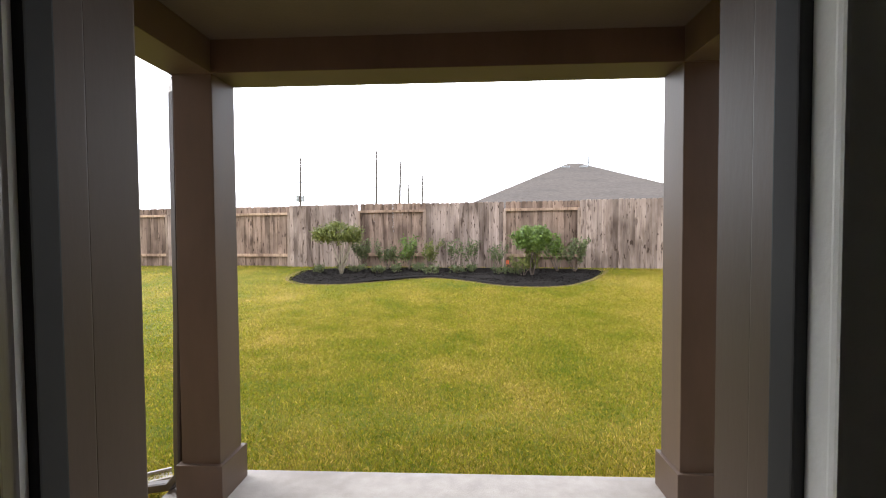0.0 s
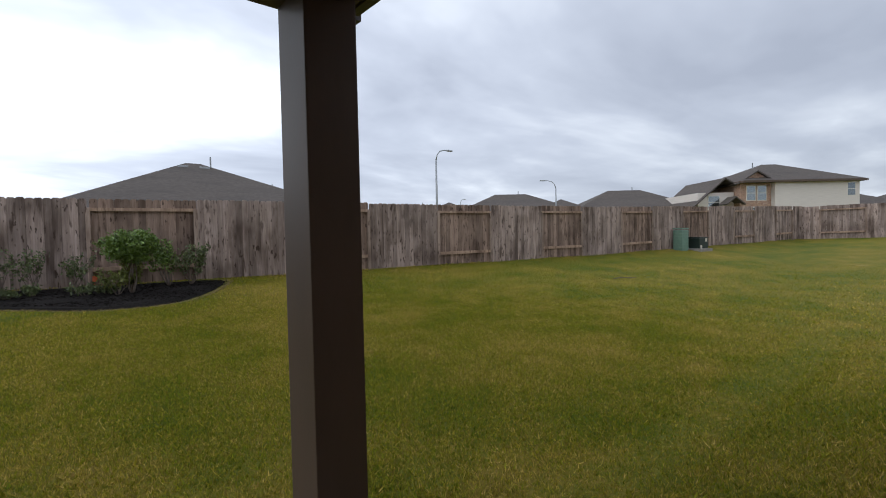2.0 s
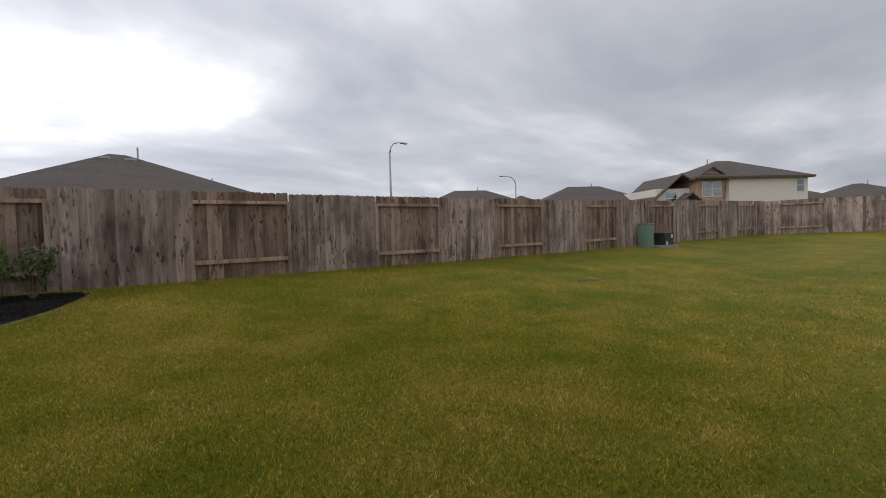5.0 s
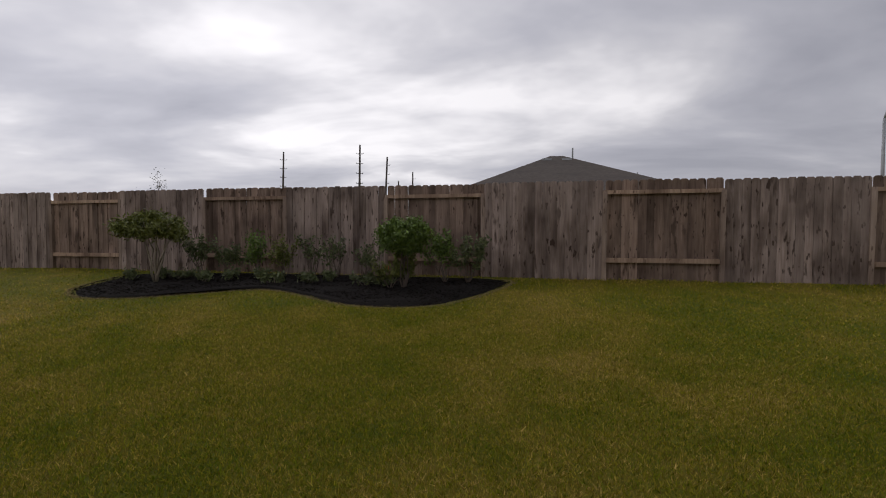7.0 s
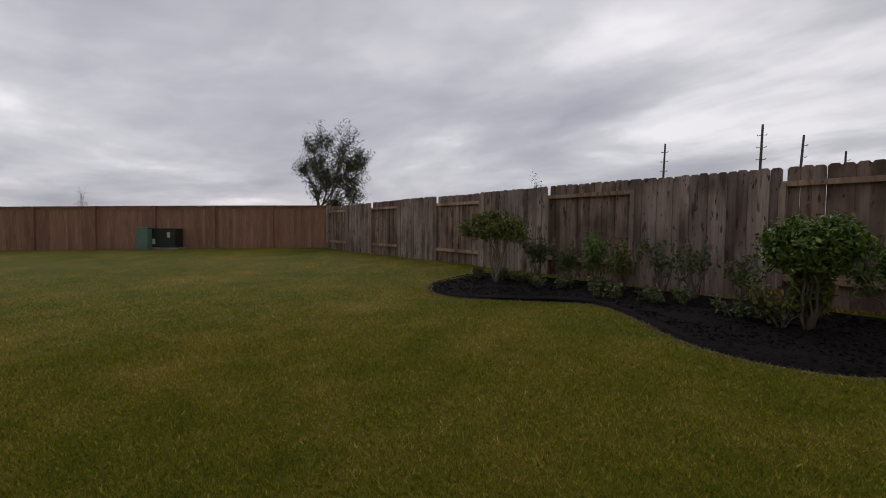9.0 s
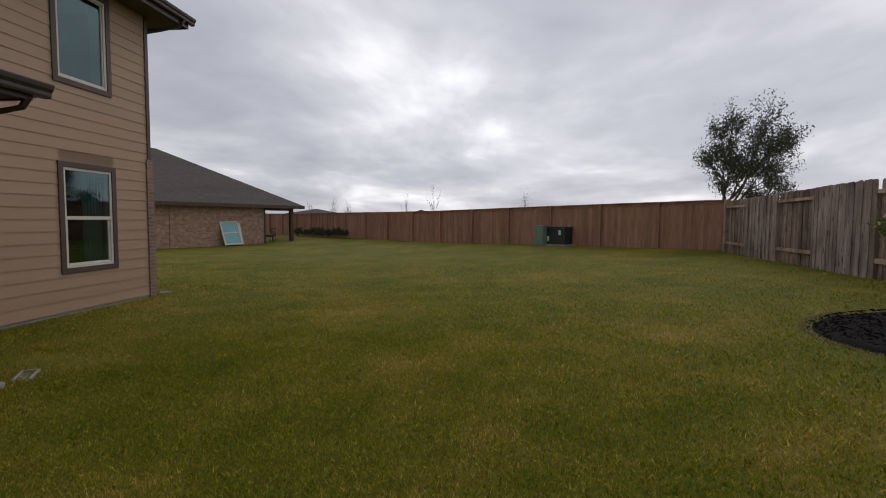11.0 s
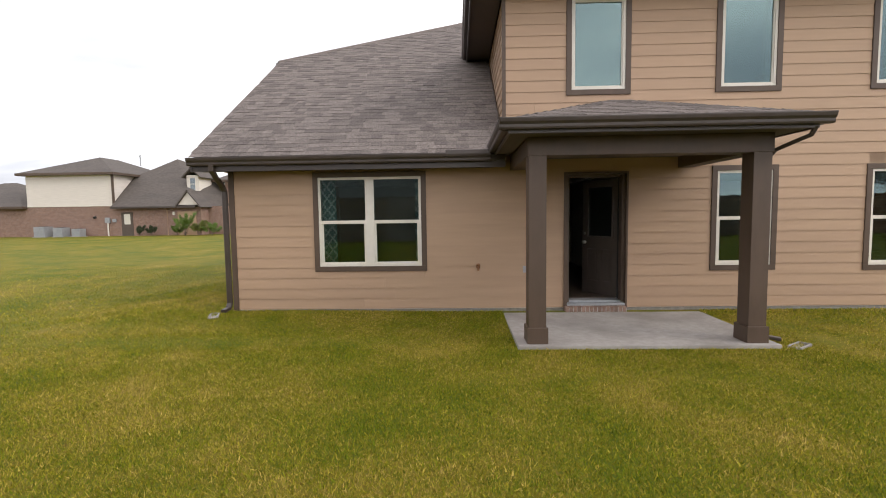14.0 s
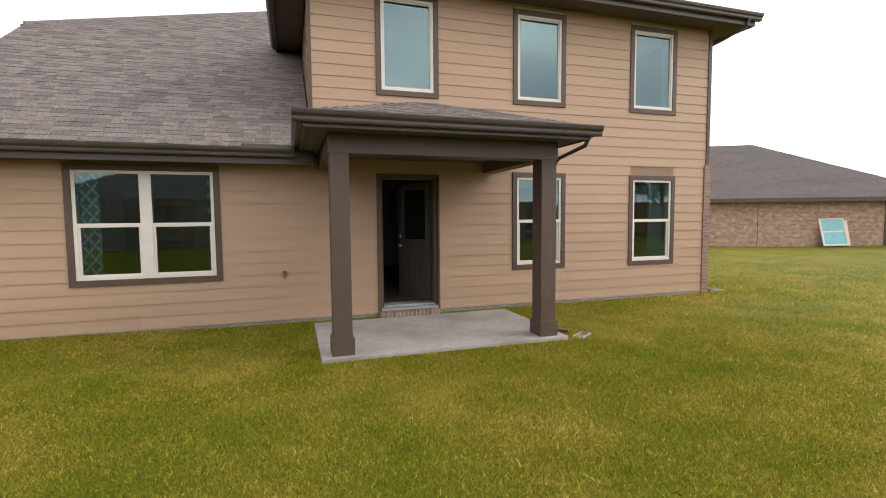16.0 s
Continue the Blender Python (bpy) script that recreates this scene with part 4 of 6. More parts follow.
def build_door():
    """Half-glazed door standing open into the room, in its brown frame."""
    x0, x1, top = -0.69, 0.36, 2.33
    a, b = -0.61, 0.256          # clear opening
    dr = part("door_frame", box_bm(x0, x0 + 0.032, -0.054, 0.03, 0.06, top, 0.004), M["trim"], house, "dark brown door frame with an open half-glazed door")
    part("brickmould", box_bm(x1 - 0.058, x1, -0.054, 0.03, 0.06, top, 0.004), M["trim"], dr)
    part("brickmould", box_bm(x0 + 0.033, x1 - 0.059, -0.054, 0.03, top - 0.032, top, 0.004), M["trim"], dr)
    for q in ((x0 + 0.005, a - 0.001), (b + 0.001, x1 - 0.005)):
        part("reveal", box_bm(*q, -0.135, -0.055, 0.15, top - 0.02), M["trim"], dr)
        part("inner_jamb", box_bm(*q, -0.30, -0.237, 0.15, top - 0.02), M["white"], dr)
        part("inner_casing", box_bm(q[0] - 0.03, q[1] - 0.012, -0.320, -0.306, 0.18, top + 0.03, 0.004), M["white"], dr)
    part("reveal", box_bm(a, b, -0.135, -0.055, top - 0.06, top - 0.02), M["trim"], dr)
    for q in ((x0 + 0.004, a), (b, x1 - 0.004)):
        part("jamb", box_bm(*q, -0.195, -0.136, 0.15, top - 0.05, 0.003), M["trim"], dr)
        part("weatherstrip", box_bm(q[0] - (0 if q[0] < 0 else 0.012), q[1] + (0.012 if q[0] < 0 else 0), -0.236, -0.1955, 0.15, top - 0.06, 0.003), M["rubber"], dr)
    part("jamb", box_bm(a, b, -0.195, -0.136, top - 0.085, top - 0.05, 0.003), M["trim"], dr)
    part("inner_jamb", box_bm(a, b, -0.30, -0.196, top - 0.07, top - 0.02, 0.003), M["white"], dr)
    part("threshold", box_bm(a, b, -0.30, -0.06, 0.15, 0.178, 0.005), M["grey_metal"], dr, "grey metal threshold")
    # the leaf hangs at -x and opens inwards
    w, h, th = 0.775, 2.03, 0.045
    gx0, gx1, gz0, gz1 = 0.11, w - 0.11, 1.03, 1.93
    bm = bmesh.new()
    for b in ((0, gx0, 0, h), (gx1, w, 0, h), (gx0, gx1, 0, gz0), (gx0, gx1, gz1, h)):
        add_box(bm, b[0], b[1], -th, 0, b[2], b[3])
    leaf = part("door", bm, M["door"], house, "dark brown half-glazed panel door, standing open", at=pose(x0 + 0.075, -0.242, 0.19, 0, 0, -DOOR_OPEN))
    bm = bmesh.new()
    for b in ((gx0 - 0.025, gx0 + 0.02, gz0 - 0.025, gz1 + 0.025), (gx1 - 0.02, gx1 + 0.025, gz0 - 0.025, gz1 + 0.025), (gx0 + 0.02, gx1 - 0.02, gz0 - 0.025, gz0 + 0.02), (gx0 + 0.02, gx1 - 0.02, gz1 - 0.02, gz1 + 0.025)):
        add_box(bm, b[0], b[1], -th - 0.012, 0.012, b[2], b[3], 0.005)
    part("glazing_bead", bm, M["door"], leaf)
    g = part("pane", box_bm(gx0 + 0.01, gx1 - 0.01, -th / 2 - 0.003, -th / 2 + 0.003, gz0 + 0.01, gz1 - 0.01), M["glass"], leaf)
    g.visible_shadow = False
    for a, b in ((0.11, 0.355), (0.42, 0.665)):
        bm = bmesh.new()
        for q in ((a, b, 0.80, 0.815), (a, b, 0.235, 0.25), (a, a + 0.015, 0.25, 0.80), (b - 0.015, b, 0.25, 0.80)):
            add_box(bm, q[0], q[1], -0.002, 0.010, q[2], q[3], 0.004)
        add_box(bm, a + 0.05, b - 0.05, -0.002, 0.007, 0.30, 0.75, 0.005)
        part("raised_panel", bm, M["door"], leaf)
    for z, r in ((0.93, 0.032), (1.09, 0.026)):
        bm = bmesh.new()
        bmesh.ops.create_cone(bm, cap_ends=True, segments=20, radius1=r, radius2=r * 0.9, depth=0.02, matrix=pose(w - 0.065, 0.010, z, 90))
        if z < 1:
            bmesh.ops.create_uvsphere(bm, u_segments=18, v_segments=10, radius=0.03, matrix=pose(w - 0.065, 0.055, z) @ Matrix.Diagonal((1, 0.8, 1, 1)))
            bmesh.ops.create_cone(bm, cap_ends=True, segments=12, radius1=0.012, radius2=0.012, depth=0.05, matrix=pose(w - 0.065, 0.03, z, 90))
        part("door_handle" if z < 1 else "deadbolt", bm, M["steel"], leaf, "satin nickel lock fitting", True)
    # brick step on edge under the door
    step = part("door_step", box_bm(-0.655, 0.325, -0.10, 0.12, 0.005, 0.090, 0.003), M["mortar"], house, "brick rowlock step")
    part("sill", box_bm(-0.64, 0.31, -0.099, 0.075, 0.112, 0.149, 0.006), M["grey_metal"], step, "pale metal door sill")
    shared = mesh_of(box_bm(-0.029, 0.029, 0, 0.17, 0, 0.092, 0.004), "brick", M["brick_step"])
    for i in range(15):
        part("brick", shared, None, step, at=pose(-0.65 + 0.034 + i * 0.0672, -0.045, 0.018, random.uniform(-1, 1), 0, random.uniform(-1, 1)))


DOOR_OPEN = 56.0


def pipe(name, pts, half, mat, parent, side=(1, 0, 0), label=""):
    """A rectangular downspout with chamfered edges swept along pts; side: the level direction of its width."""
    pts, u = [Vector(p) for p in pts], Vector(side).normalized()
    prof = [(a * half * x, b * half * y) for a, b, x, y in ((1, 1, 1, 0.5), (1, 1, 0.75, 0.72), (-1, 1, 0.75, 0.72), (-1, 1, 1, 0.5), (-1, -1, 1, 0.5), (-1, -1, 0.75, 0.72), (1, -1, 0.75, 0.72), (1, -1, 1, 0.5))]
    bm = bmesh.new()
    rings = []
    for i, p in enumerate(pts):
        d = (pts[min(i + 1, len(pts) - 1)] - pts[max(i - 1, 0)]).normalized()
        n = d.cross(u).normalized()
        rings.append([bm.verts.new(p + u * x + n * y) for x, y in prof])
    for a, b in zip(rings, rings[1:]):
        for i in range(8):
            bm.faces.new((a[i], a[(i + 1) % 8], b[(i + 1) % 8], b[i]))
    bm.faces.new(rings[0]); bm.faces.new(rings[-1])
    bmesh.ops.recalc_face_normals(bm, faces=bm.faces)
    return part(name, bm, mat, parent, label)


def build_downspouts():
    pipe("downspout", [(6.05, 0.44, 2.52), (6.05, 0.43, 2.42), (6.05, 0.31, 2.32), (6.05, 0.12, 2.20), (6.05, 0.035, 2.10), (6.05, 0.03, 1.2), (6.05, 0.03, 0.20), (6.06, 0.07, 0.11), (6.09, 0.20, 0.085)], 0.042, M["gutter"], house, (1, 0, 0), "dark brown downspout")
    pipe("downspout", [(-6.75, 0.54, 5.36), (-6.72, 0.50, 5.22), (-6.60, 0.15, 5.10), (-6.47, -0.10, 5.0), (-6.45, -0.14, 4.0), (-6.50, -0.16, 2.7), (-6.56, -0.16, 2.5), (-6.56, -0.16, 0.14), (-6.60, -0.16, 0.06), (-6.75, -0.16, 0.03)], 0.04, M["gutter"], house, (0.4, 0.92, 0))
    pipe("downspout", [(-1.93, 2.38, 2.60), (-1.92, 2.33, 2.52), (-1.85, 2.12, 2.46), (-1.78, 1.93, 2.40), (-1.738, 1.86, 2.30), (-1.738, 1.85, 1.0), (-1.757, 1.85, 0.30), (-1.757, 1.85, 0.12), (-1.82, 1.86, 0.05), (-1.98, 1.87, 0.02)], 0.034, M["gutter"], house, (0.34, 0.94, 0))
    for x, y, turn in ((6.16, 0.36, 20), (-2.12, 2.02, -55), (-6.80, -0.10, 80)):
        bm = bmesh.new()
        add_box(bm, -0.15, 0.15, -0.28, 0.30, 0, 0.03, 0.006)
        add_box(bm, -0.15, -0.11, -0.28, 0.30, 0.03, 0.075, 0.006)
        add_box(bm, 0.11, 0.15, -0.28, 0.30, 0.03, 0.075, 0.006)
        add_box(bm, -0.109, 0.109, -0.28, -0.24, 0.03, 0.075, 0.006)
        ob = part("splash_block", bm, M["concrete"], None, at=pose(x, y, float(gz(x, y)) - 0.012, 0, 0, turn) @ Matrix.Diagonal((0.5, 0.55, 0.5, 1)))
        tagged(ob, "grey concrete splash block under a downspout", "splash block", "splash blocks")


def build_wall_fittings():
    f = thing("hose_bib", "small brass garden tap on the siding", "tap", pose(1.79, 0.012, 0.78))
    part("flange", tube_bm([(0, 0, 0), (0, 0.012, 0)], [0.035, 0.035], 14), M["brass"], f)
    part("spout", tube_bm([(0, 0.01, 0), (0, 0.06, 0), (0, 0.085, -0.03), (0, 0.09, -0.06)], [0.014, 0.014, 0.014, 0.016], 10), M["brass"], f)
    part("tap_wheel", tube_bm([(0, 0.04, 0.03), (0, 0.045, 0.045)], [0.03, 0.03], 12), M["brass"], f)
    o = thing("outdoor_socket", "small grey weatherproof socket cover on the siding", "socket", pose(1.0, 0.012, 0.73))
    part("cover", box_bm(-0.04, 0.04, 0, 0.035, -0.055, 0.055, 0.006), M["grey_metal"], o)
    l = thing("ceiling_light", "round recessed ceiling light in an upstairs room", "ceiling light", pose(0.15, -0.9, 5.232))
    em = bpy.data.materials.new("lamp_glow"); em.use_nodes = True
    bb = em.node_tree.nodes["Principled BSDF"]
    bb.inputs["Emission Color"].default_value, bb.inputs["Emission Strength"].default_value = (1, 0.93, 0.82, 1), 6.0
    part("trim_ring", tube_bm([(0, 0, 0.006), (0, 0, -0.004)], [0.095, 0.095], 24), M["white"], l)
    part("diffuser", tube_bm([(0, 0, -0.005), (0, 0, -0.009)], [0.07, 0.07], 24), em, l)


build_walls()
for key, rect in OPENINGS.items():
    if key != "door":
        build_window("upper" if key[0] == "u" else key, *rect)
build_roofs()
build_porch()
build_door()
build_downspouts()
build_wall_fittings()
LATTICE = lattice_material("lattice_curtain_cloth")
build_curtain(4.215, 0.80, 2.31, 0.235, LATTICE, "teal curtain with white lattice pattern in a window")
build_curtain(2.755, 0.80, 2.31, 0.10, LATTICE, "teal curtain with white lattice pattern in a window")
build_curtain(-5.47, 0.76, 2.31, 0.36, M["curtain"], "plain pale teal curtain drawn aside in a window")


# ---- fences ----
def picket_mesh(w, h, mat, dog=True, th=0.017):
    bm = bmesh.new()
    e = 0.03 if dog else 0.0
    prof = [(-w / 2, 0), (w / 2, 0), (w / 2, h - e), (w / 2 - e, h), (-w / 2 + e, h), (-w / 2, h - e)] if dog else [(-w / 2, 0), (w / 2, 0), (w / 2, h), (-w / 2, h)]
    a = [bm.verts.new((x, -th / 2, z)) for x, z in prof]; b = [bm.verts.new((x, th / 2, z)) for x, z in prof]
    n = len(prof)
    for i in range(n):
        bm.faces.new((a[i], a[(i + 1) % n], b[(i + 1) % n], b[i]))
    bm.faces.new(a); bm.faces.new(b)
    return mesh_of(bm, "picket", mat)


def run_frame(seg):
    (ax, ay), (bx, by) = seg
    return math.degrees(math.atan2(by - ay, bx - ax)), math.hypot(bx - ax, by - ay)


def build_good_neighbour_fence(seg, first, name, label, parts_to, high=1.81, inward=-1, recess=1.985, pitch=4.147):
    """Weathered fence whose bays turn their rails alternately to either side. first: where, along the run, a railed bay begins."""
    turn, length = run_frame(seg)
    fence = thing(name, label, "fence", pose(seg[0][0], seg[0][1], 0, 0, 0, turn))
    u = Vector((math.cos(radians(turn)), math.sin(radians(turn))))
    base = lambda s: float(gz(seg[0][0] + u.x * s, seg[0][1] + u.y * s))
    rng = random.Random(11)
    shared = [picket_mesh(w, high, M["picket"]) for w in (0.139, 0.1402, 0.1415)]
    # railed bays: browner boards, with part of the recess shade coloured in
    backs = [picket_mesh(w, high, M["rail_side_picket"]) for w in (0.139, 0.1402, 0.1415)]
    rest = []
    s0 = first
    while s0 > 0:
        s0 -= pitch
    bays = []
    while s0 < length:
        bays += [(s0, s0 + recess, True), (s0 + recess, s0 + pitch, False)]
        s0 += pitch
    post_mesh = mesh_of(box_bm(-0.04, 0.04, -0.045, 0.045, -0.1, 1.585, 0.005), "post", M["post_wood"])
    for a, b, railed in bays:
        a, b = max(a, 0.0), min(b, length)
        if b - a < 0.1:
            continue
        za, zb = base(a), base(b)
        tilt = math.degrees(math.atan2(zb - za, b - a))
        lift = rng.uniform(-0.015, 0.015)
        # rails stand on the post line, pickets before or behind them
        side = inward * (-1 if railed else 1)
        for z, hh in ((1.555, 0.07), (0.33, 0.085)):
            if railed or z > 1:
                part("rail", box_bm(0.0, b - a, -0.02, 0.02, -hh / 2, hh / 2, 0.004), M["rail"], fence, at=pose(a, 0, za + z + lift, 0, -tilt, 0) @ pose(0, inward * 0.028 if railed else 0, 0))
        if railed:
            for s, end in ((a + 0.02, 0), (b - 0.02, 1)):
                part("post", post_mesh, None, fence, at=pose(s, inward * 0.01, base(s), rng.uniform(-0.6, 0.6), rng.uniform(-0.5, 0.5), 0))
        gap = 0.048 if railed else 0.008
        n = math.ceil((b - a - gap) / 0.1412)
        for i in range(n):
            s = a + gap + (i + 0.5) * (b - a - gap) / n
            y = side * 0.030 + inward * 0.002 + (0.006 if i % 2 else -0.006) + rng.uniform(-0.003, 0.003)
            z = base(s) - 0.03 + lift + rng.uniform(-0.008, 0.008)
            m = pose(s, y, z, rng.uniform(-0.15, 0.15), rng.uniform(-0.2, 0.2), rng.uniform(-0.9, 0.9))
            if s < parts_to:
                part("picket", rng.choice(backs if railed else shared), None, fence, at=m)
            else:
                w, th, e = 0.137, 0.017, 0.03
                rest.append([m @ Vector((x, yy, zz)) for yy in (-th / 2, th / 2) for x, zz in ((-w / 2, 0), (w / 2, 0), (w / 2, high), (-w / 2, high))])
    if rest:
        soup("picket_run", np.array([[tuple(p) for p in c] for c in rest]), [(0, 1, 2, 3), (7, 6, 5, 4), (0, 4, 5, 1), (1, 5, 6, 2), (2, 6, 7, 3), (3, 7, 4, 0)], M["picket_far"], fence, "", "stuff")


def build_brown_fence(seg, high=1.80):
    turn, length = run_frame(seg)
    fence = thing("stained_fence", "brown-stained board fence with a cap rail", "fence", pose(seg[0][0], seg[0][1], 0, 0, 0, turn))
    u = Vector((math.cos(radians(turn)), math.sin(radians(turn))))
    base = lambda s: float(gz(seg[0][0] + u.x * s, seg[0][1] + u.y * s))
    rng = random.Random(3)
    shared = [picket_mesh(w, high, M["brown_picket"], False) for w in (0.1425, 0.1432)]
    n = int(length / 0.1425)
    for i in range(n):
        s = (i + 0.5) * length / n
        part("picket", rng.choice(shared), None, fence, at=pose(s, 0.03 + (0.003 if i % 2 else -0.003), base(s) - 0.03, 0, 0, rng.uniform(-0.6, 0.6)))
    post = mesh_of(box_bm(-0.06, 0.06, 0, 0.105, -0.05, high + 0.0, 0.005), "post", M["brown_picket"])
    k = 2.42
    s = 0.0
    while s < length:
        e = min(s + k, length)
        za, zb = base(s), base(e)
        tilt = math.degrees(math.atan2(zb - za, e - s))
        part("cap_rail", box_bm(0, e - s, -0.03, 0.11, 0, 0.035, 0.004), M["brown_picket"], fence, at=pose(s, 0, za + high - 0.02, 0, -tilt, 0))
        part("trim_board", box_bm(0, e - s, 0.041, 0.058, -0.11, -0.004, 0.003), M["brown_picket"], fence, at=pose(s, 0, za + high - 0.02, 0, -tilt, 0))
        part("post", post, None, fence, at=pose(s + 0.05, 0.0415, za))
        s = e


def along(seg, x):
    turn, length = run_frame(seg)
    return (x - seg[0][0]) / math.cos(radians(turn))


build_good_neighbour_fence(FENCE, along(FENCE, -7.31), "wooden_fence", "weathered grey cedar picket fence with rails in every other bay", 40.0)
build_good_neighbour_fence(RIGHT, 0.9, "side_fence", "weathered grey cedar side fence", 0.0, inward=-1)
build_brown_fence(BROWN)


# ---- planting bed ----
BED = [(-4.72, 11.35), (-4.60, 10.70), (-3.92, 10.08), (-3.02, 10.02), (-2.22, 10.35), (-1.52, 10.66), (-0.92, 10.80), (-0.05, 10.25), (0.60, 9.70), (1.36, 9.46),
       (2.00, 9.53), (2.46, 9.88), (2.94, 10.48), (3.30, 11.08), (3.40, 11.47), (-4.60, 12.55)]


def inside(x, y, poly):
    c = False
    for (ax, ay), (bx, by) in zip(poly, poly[1:] + poly[:1]):
        if (ay > y) != (by > y) and x < (bx - ax) * (y - ay) / (by - ay) + ax:
            c = not c
    return c


def smooth_loop(poly, times=3):
    for _ in range(times):
        out = []
        for a, b in zip(poly, poly[1:] + poly[:1]):
            out += [(0.75 * a[0] + 0.25 * b[0], 0.75 * a[1] + 0.25 * b[1]), (0.25 * a[0] + 0.75 * b[0], 0.25 * a[1] + 0.75 * b[1])]
        poly = out
    return poly


BED_EDGE = smooth_loop(BED)


def edge_dist(x, y):
    return min(float(seg_dist(x, y, (a, b))) for a, b in zip(BED_EDGE, BED_EDGE[1:] + BED_EDGE[:1]))


def build_bed():
    bm = bmesh.new()
    loop = [bm.verts.new((x, y, 0)) for x, y in BED_EDGE]
    cx, cy = -0.4, 11.0
    rings = [loop]
    for k in (0.93, 0.82, 0.66, 0.45, 0.22):
        rings.append([bm.verts.new((cx + (x - cx) * k, cy + (y - cy) * k + 0.30 * (1 - k) * (x - cx) * -0.147, 0)) for x, y in BED_EDGE])
    n = len(loop)
    for a, b in zip(rings, rings[1:]):
        for i in range(n):
            bm.faces.new((a[i], a[(i + 1) % n], b[(i + 1) % n], b[i]))
    bm.faces.new(rings[-1])
    for k, ring in enumerate(rings):
        for v in ring:
            v.co.z = float(gz(v.co.x, v.co.y)) + (-0.02 if k == 0 else 0.045 + 0.02 * noise.noise(v.co * 2.3))
    ob = part("mulch_bed", bm, M["mulch"], None, "", True)
    tagged(ob, "curved planting bed of black mulch before the fence", "planting bed", kind="structure")
    rng = np.random.default_rng(4)
    pts = []
    while len(pts) < 9000:
        x, y = rng.uniform(-4.6, 3.5), rng.uniform(9.5, 12.6)
        if inside(x, y, BED_EDGE) and y < fence_y(x) - 0.05:
            pts.append((x, y))
    pts = np.array(pts)
    z = gz(pts[:, 0], pts[:, 1]) + 0.05 * np.minimum(1, np.array([edge_dist(*p) for p in pts]) / 0.15)
    c = np.stack([pts[:, 0], pts[:, 1], z], -1)
    d = rng.normal(size=(len(c), 3)); d[:, 2] *= 0.35; d /= np.linalg.norm(d, axis=1)[:, None]
    e = np.cross(d, rng.normal(size=(len(c), 3))); e /= np.linalg.norm(e, axis=1)[:, None]
    l, w = rng.uniform(0.012, 0.04, (len(c), 1)), rng.uniform(0.004, 0.011, (len(c), 1))
    v = np.stack([c - d * l, c + e * w, c + d * l, c - e * w], 1)
    chips = soup("mulch_chips", v, [(0, 1, 2, 3)], M["chip"], None, "loose black bark mulch chips", "stuff")
    tagged(chips, category="mulch")


build_bed()


# ---- plants ----
def leaf_soup(name, centres, rng, length, width, mat, parent, up=0.35, label=""):
    """Folded four-corner leaves at the given centres, turned every way."""
    n = len(centres)
    d = rng.normal(size=(n, 3)); d[:, 2] += up; d /= np.linalg.norm(d, axis=1)[:, None]
    e = np.cross(d, rng.normal(size=(n, 3))); e /= np.linalg.norm(e, axis=1)[:, None]
    f = np.cross(d, e)
    l = length * rng.uniform(0.7, 1.25, (n, 1)); w = width * rng.uniform(0.7, 1.25, (n, 1))
    c = np.asarray(centres)
    v = np.stack([c - d * l / 2, c + e * w / 2 + f * w * 0.25, c + d * l / 2, c - e * w / 2 + f * w * 0.25], 1)
    return soup(name, v, [(0, 1, 2), (0, 2, 3)], mat, parent, label)


def clump_points(rng, n, centre, radii, clumps, spread, shell=0.45):
    """Leaf places in clumps within an ellipsoid, denser towards its skin."""
    d = rng.normal(size=(clumps, 3)); d /= np.linalg.norm(d, axis=1)[:, None]
    rad = rng.uniform(shell, 1.0, (clumps, 1)) ** 0.6
    cc = d * rad * np.array(radii)
    pick = rng.integers(0, clumps, n)
    p = cc[pick] + rng.normal(size=(n, 3)) * spread * np.array([1, 1, 0.8])
    return p + np.array(centre)


def stems(rng, base, tips, r0, r1):
    bm = bmesh.new()
    for t in tips:
        b, t = Vector(base), Vector(t)
        pts, rad = [], []
        for i in range(6):
            k = i / 5
            p = b.lerp(t, k)
            if 0 < i < 5:
                p += Vector(rng.normal(size=3)) * 0.03 * (t - b).length
            pts.append(p); rad.append(r0 + (r1 - r0) * k)
        add_tube(bm, pts, rad, 7)
    return bm


def build_topiary(x, y, label, crown_z, radii, leaf, count, clumps, seed, spread_stems):
    rng = np.random.default_rng(seed)
    z = float(gz(x, y)) + 0.02
    t = thing("topiary_shrub", label, "shrub", pose(x, y, z))
    tips = [(rng.uniform(-1, 1) * radii[0] * spread_stems, rng.uniform(-1, 1) * radii[1] * 0.5, crown_z - z + rng.uniform(-0.1, 0.1)) for _ in range(7)]
    part("trunk", stems(rng, (0, 0, -0.05), tips, 0.016 if leaf == "leaf" else 0.026, 0.008), M["bark" if leaf == "leaf" else "pale_bark"], t, "bent woody stems", True)
    c = clump_points(rng, count, (0, 0, crown_z - z), radii, clumps, 0.065)
    leaf_soup("crown", c, rng, 0.075, 0.034, M[leaf], t)


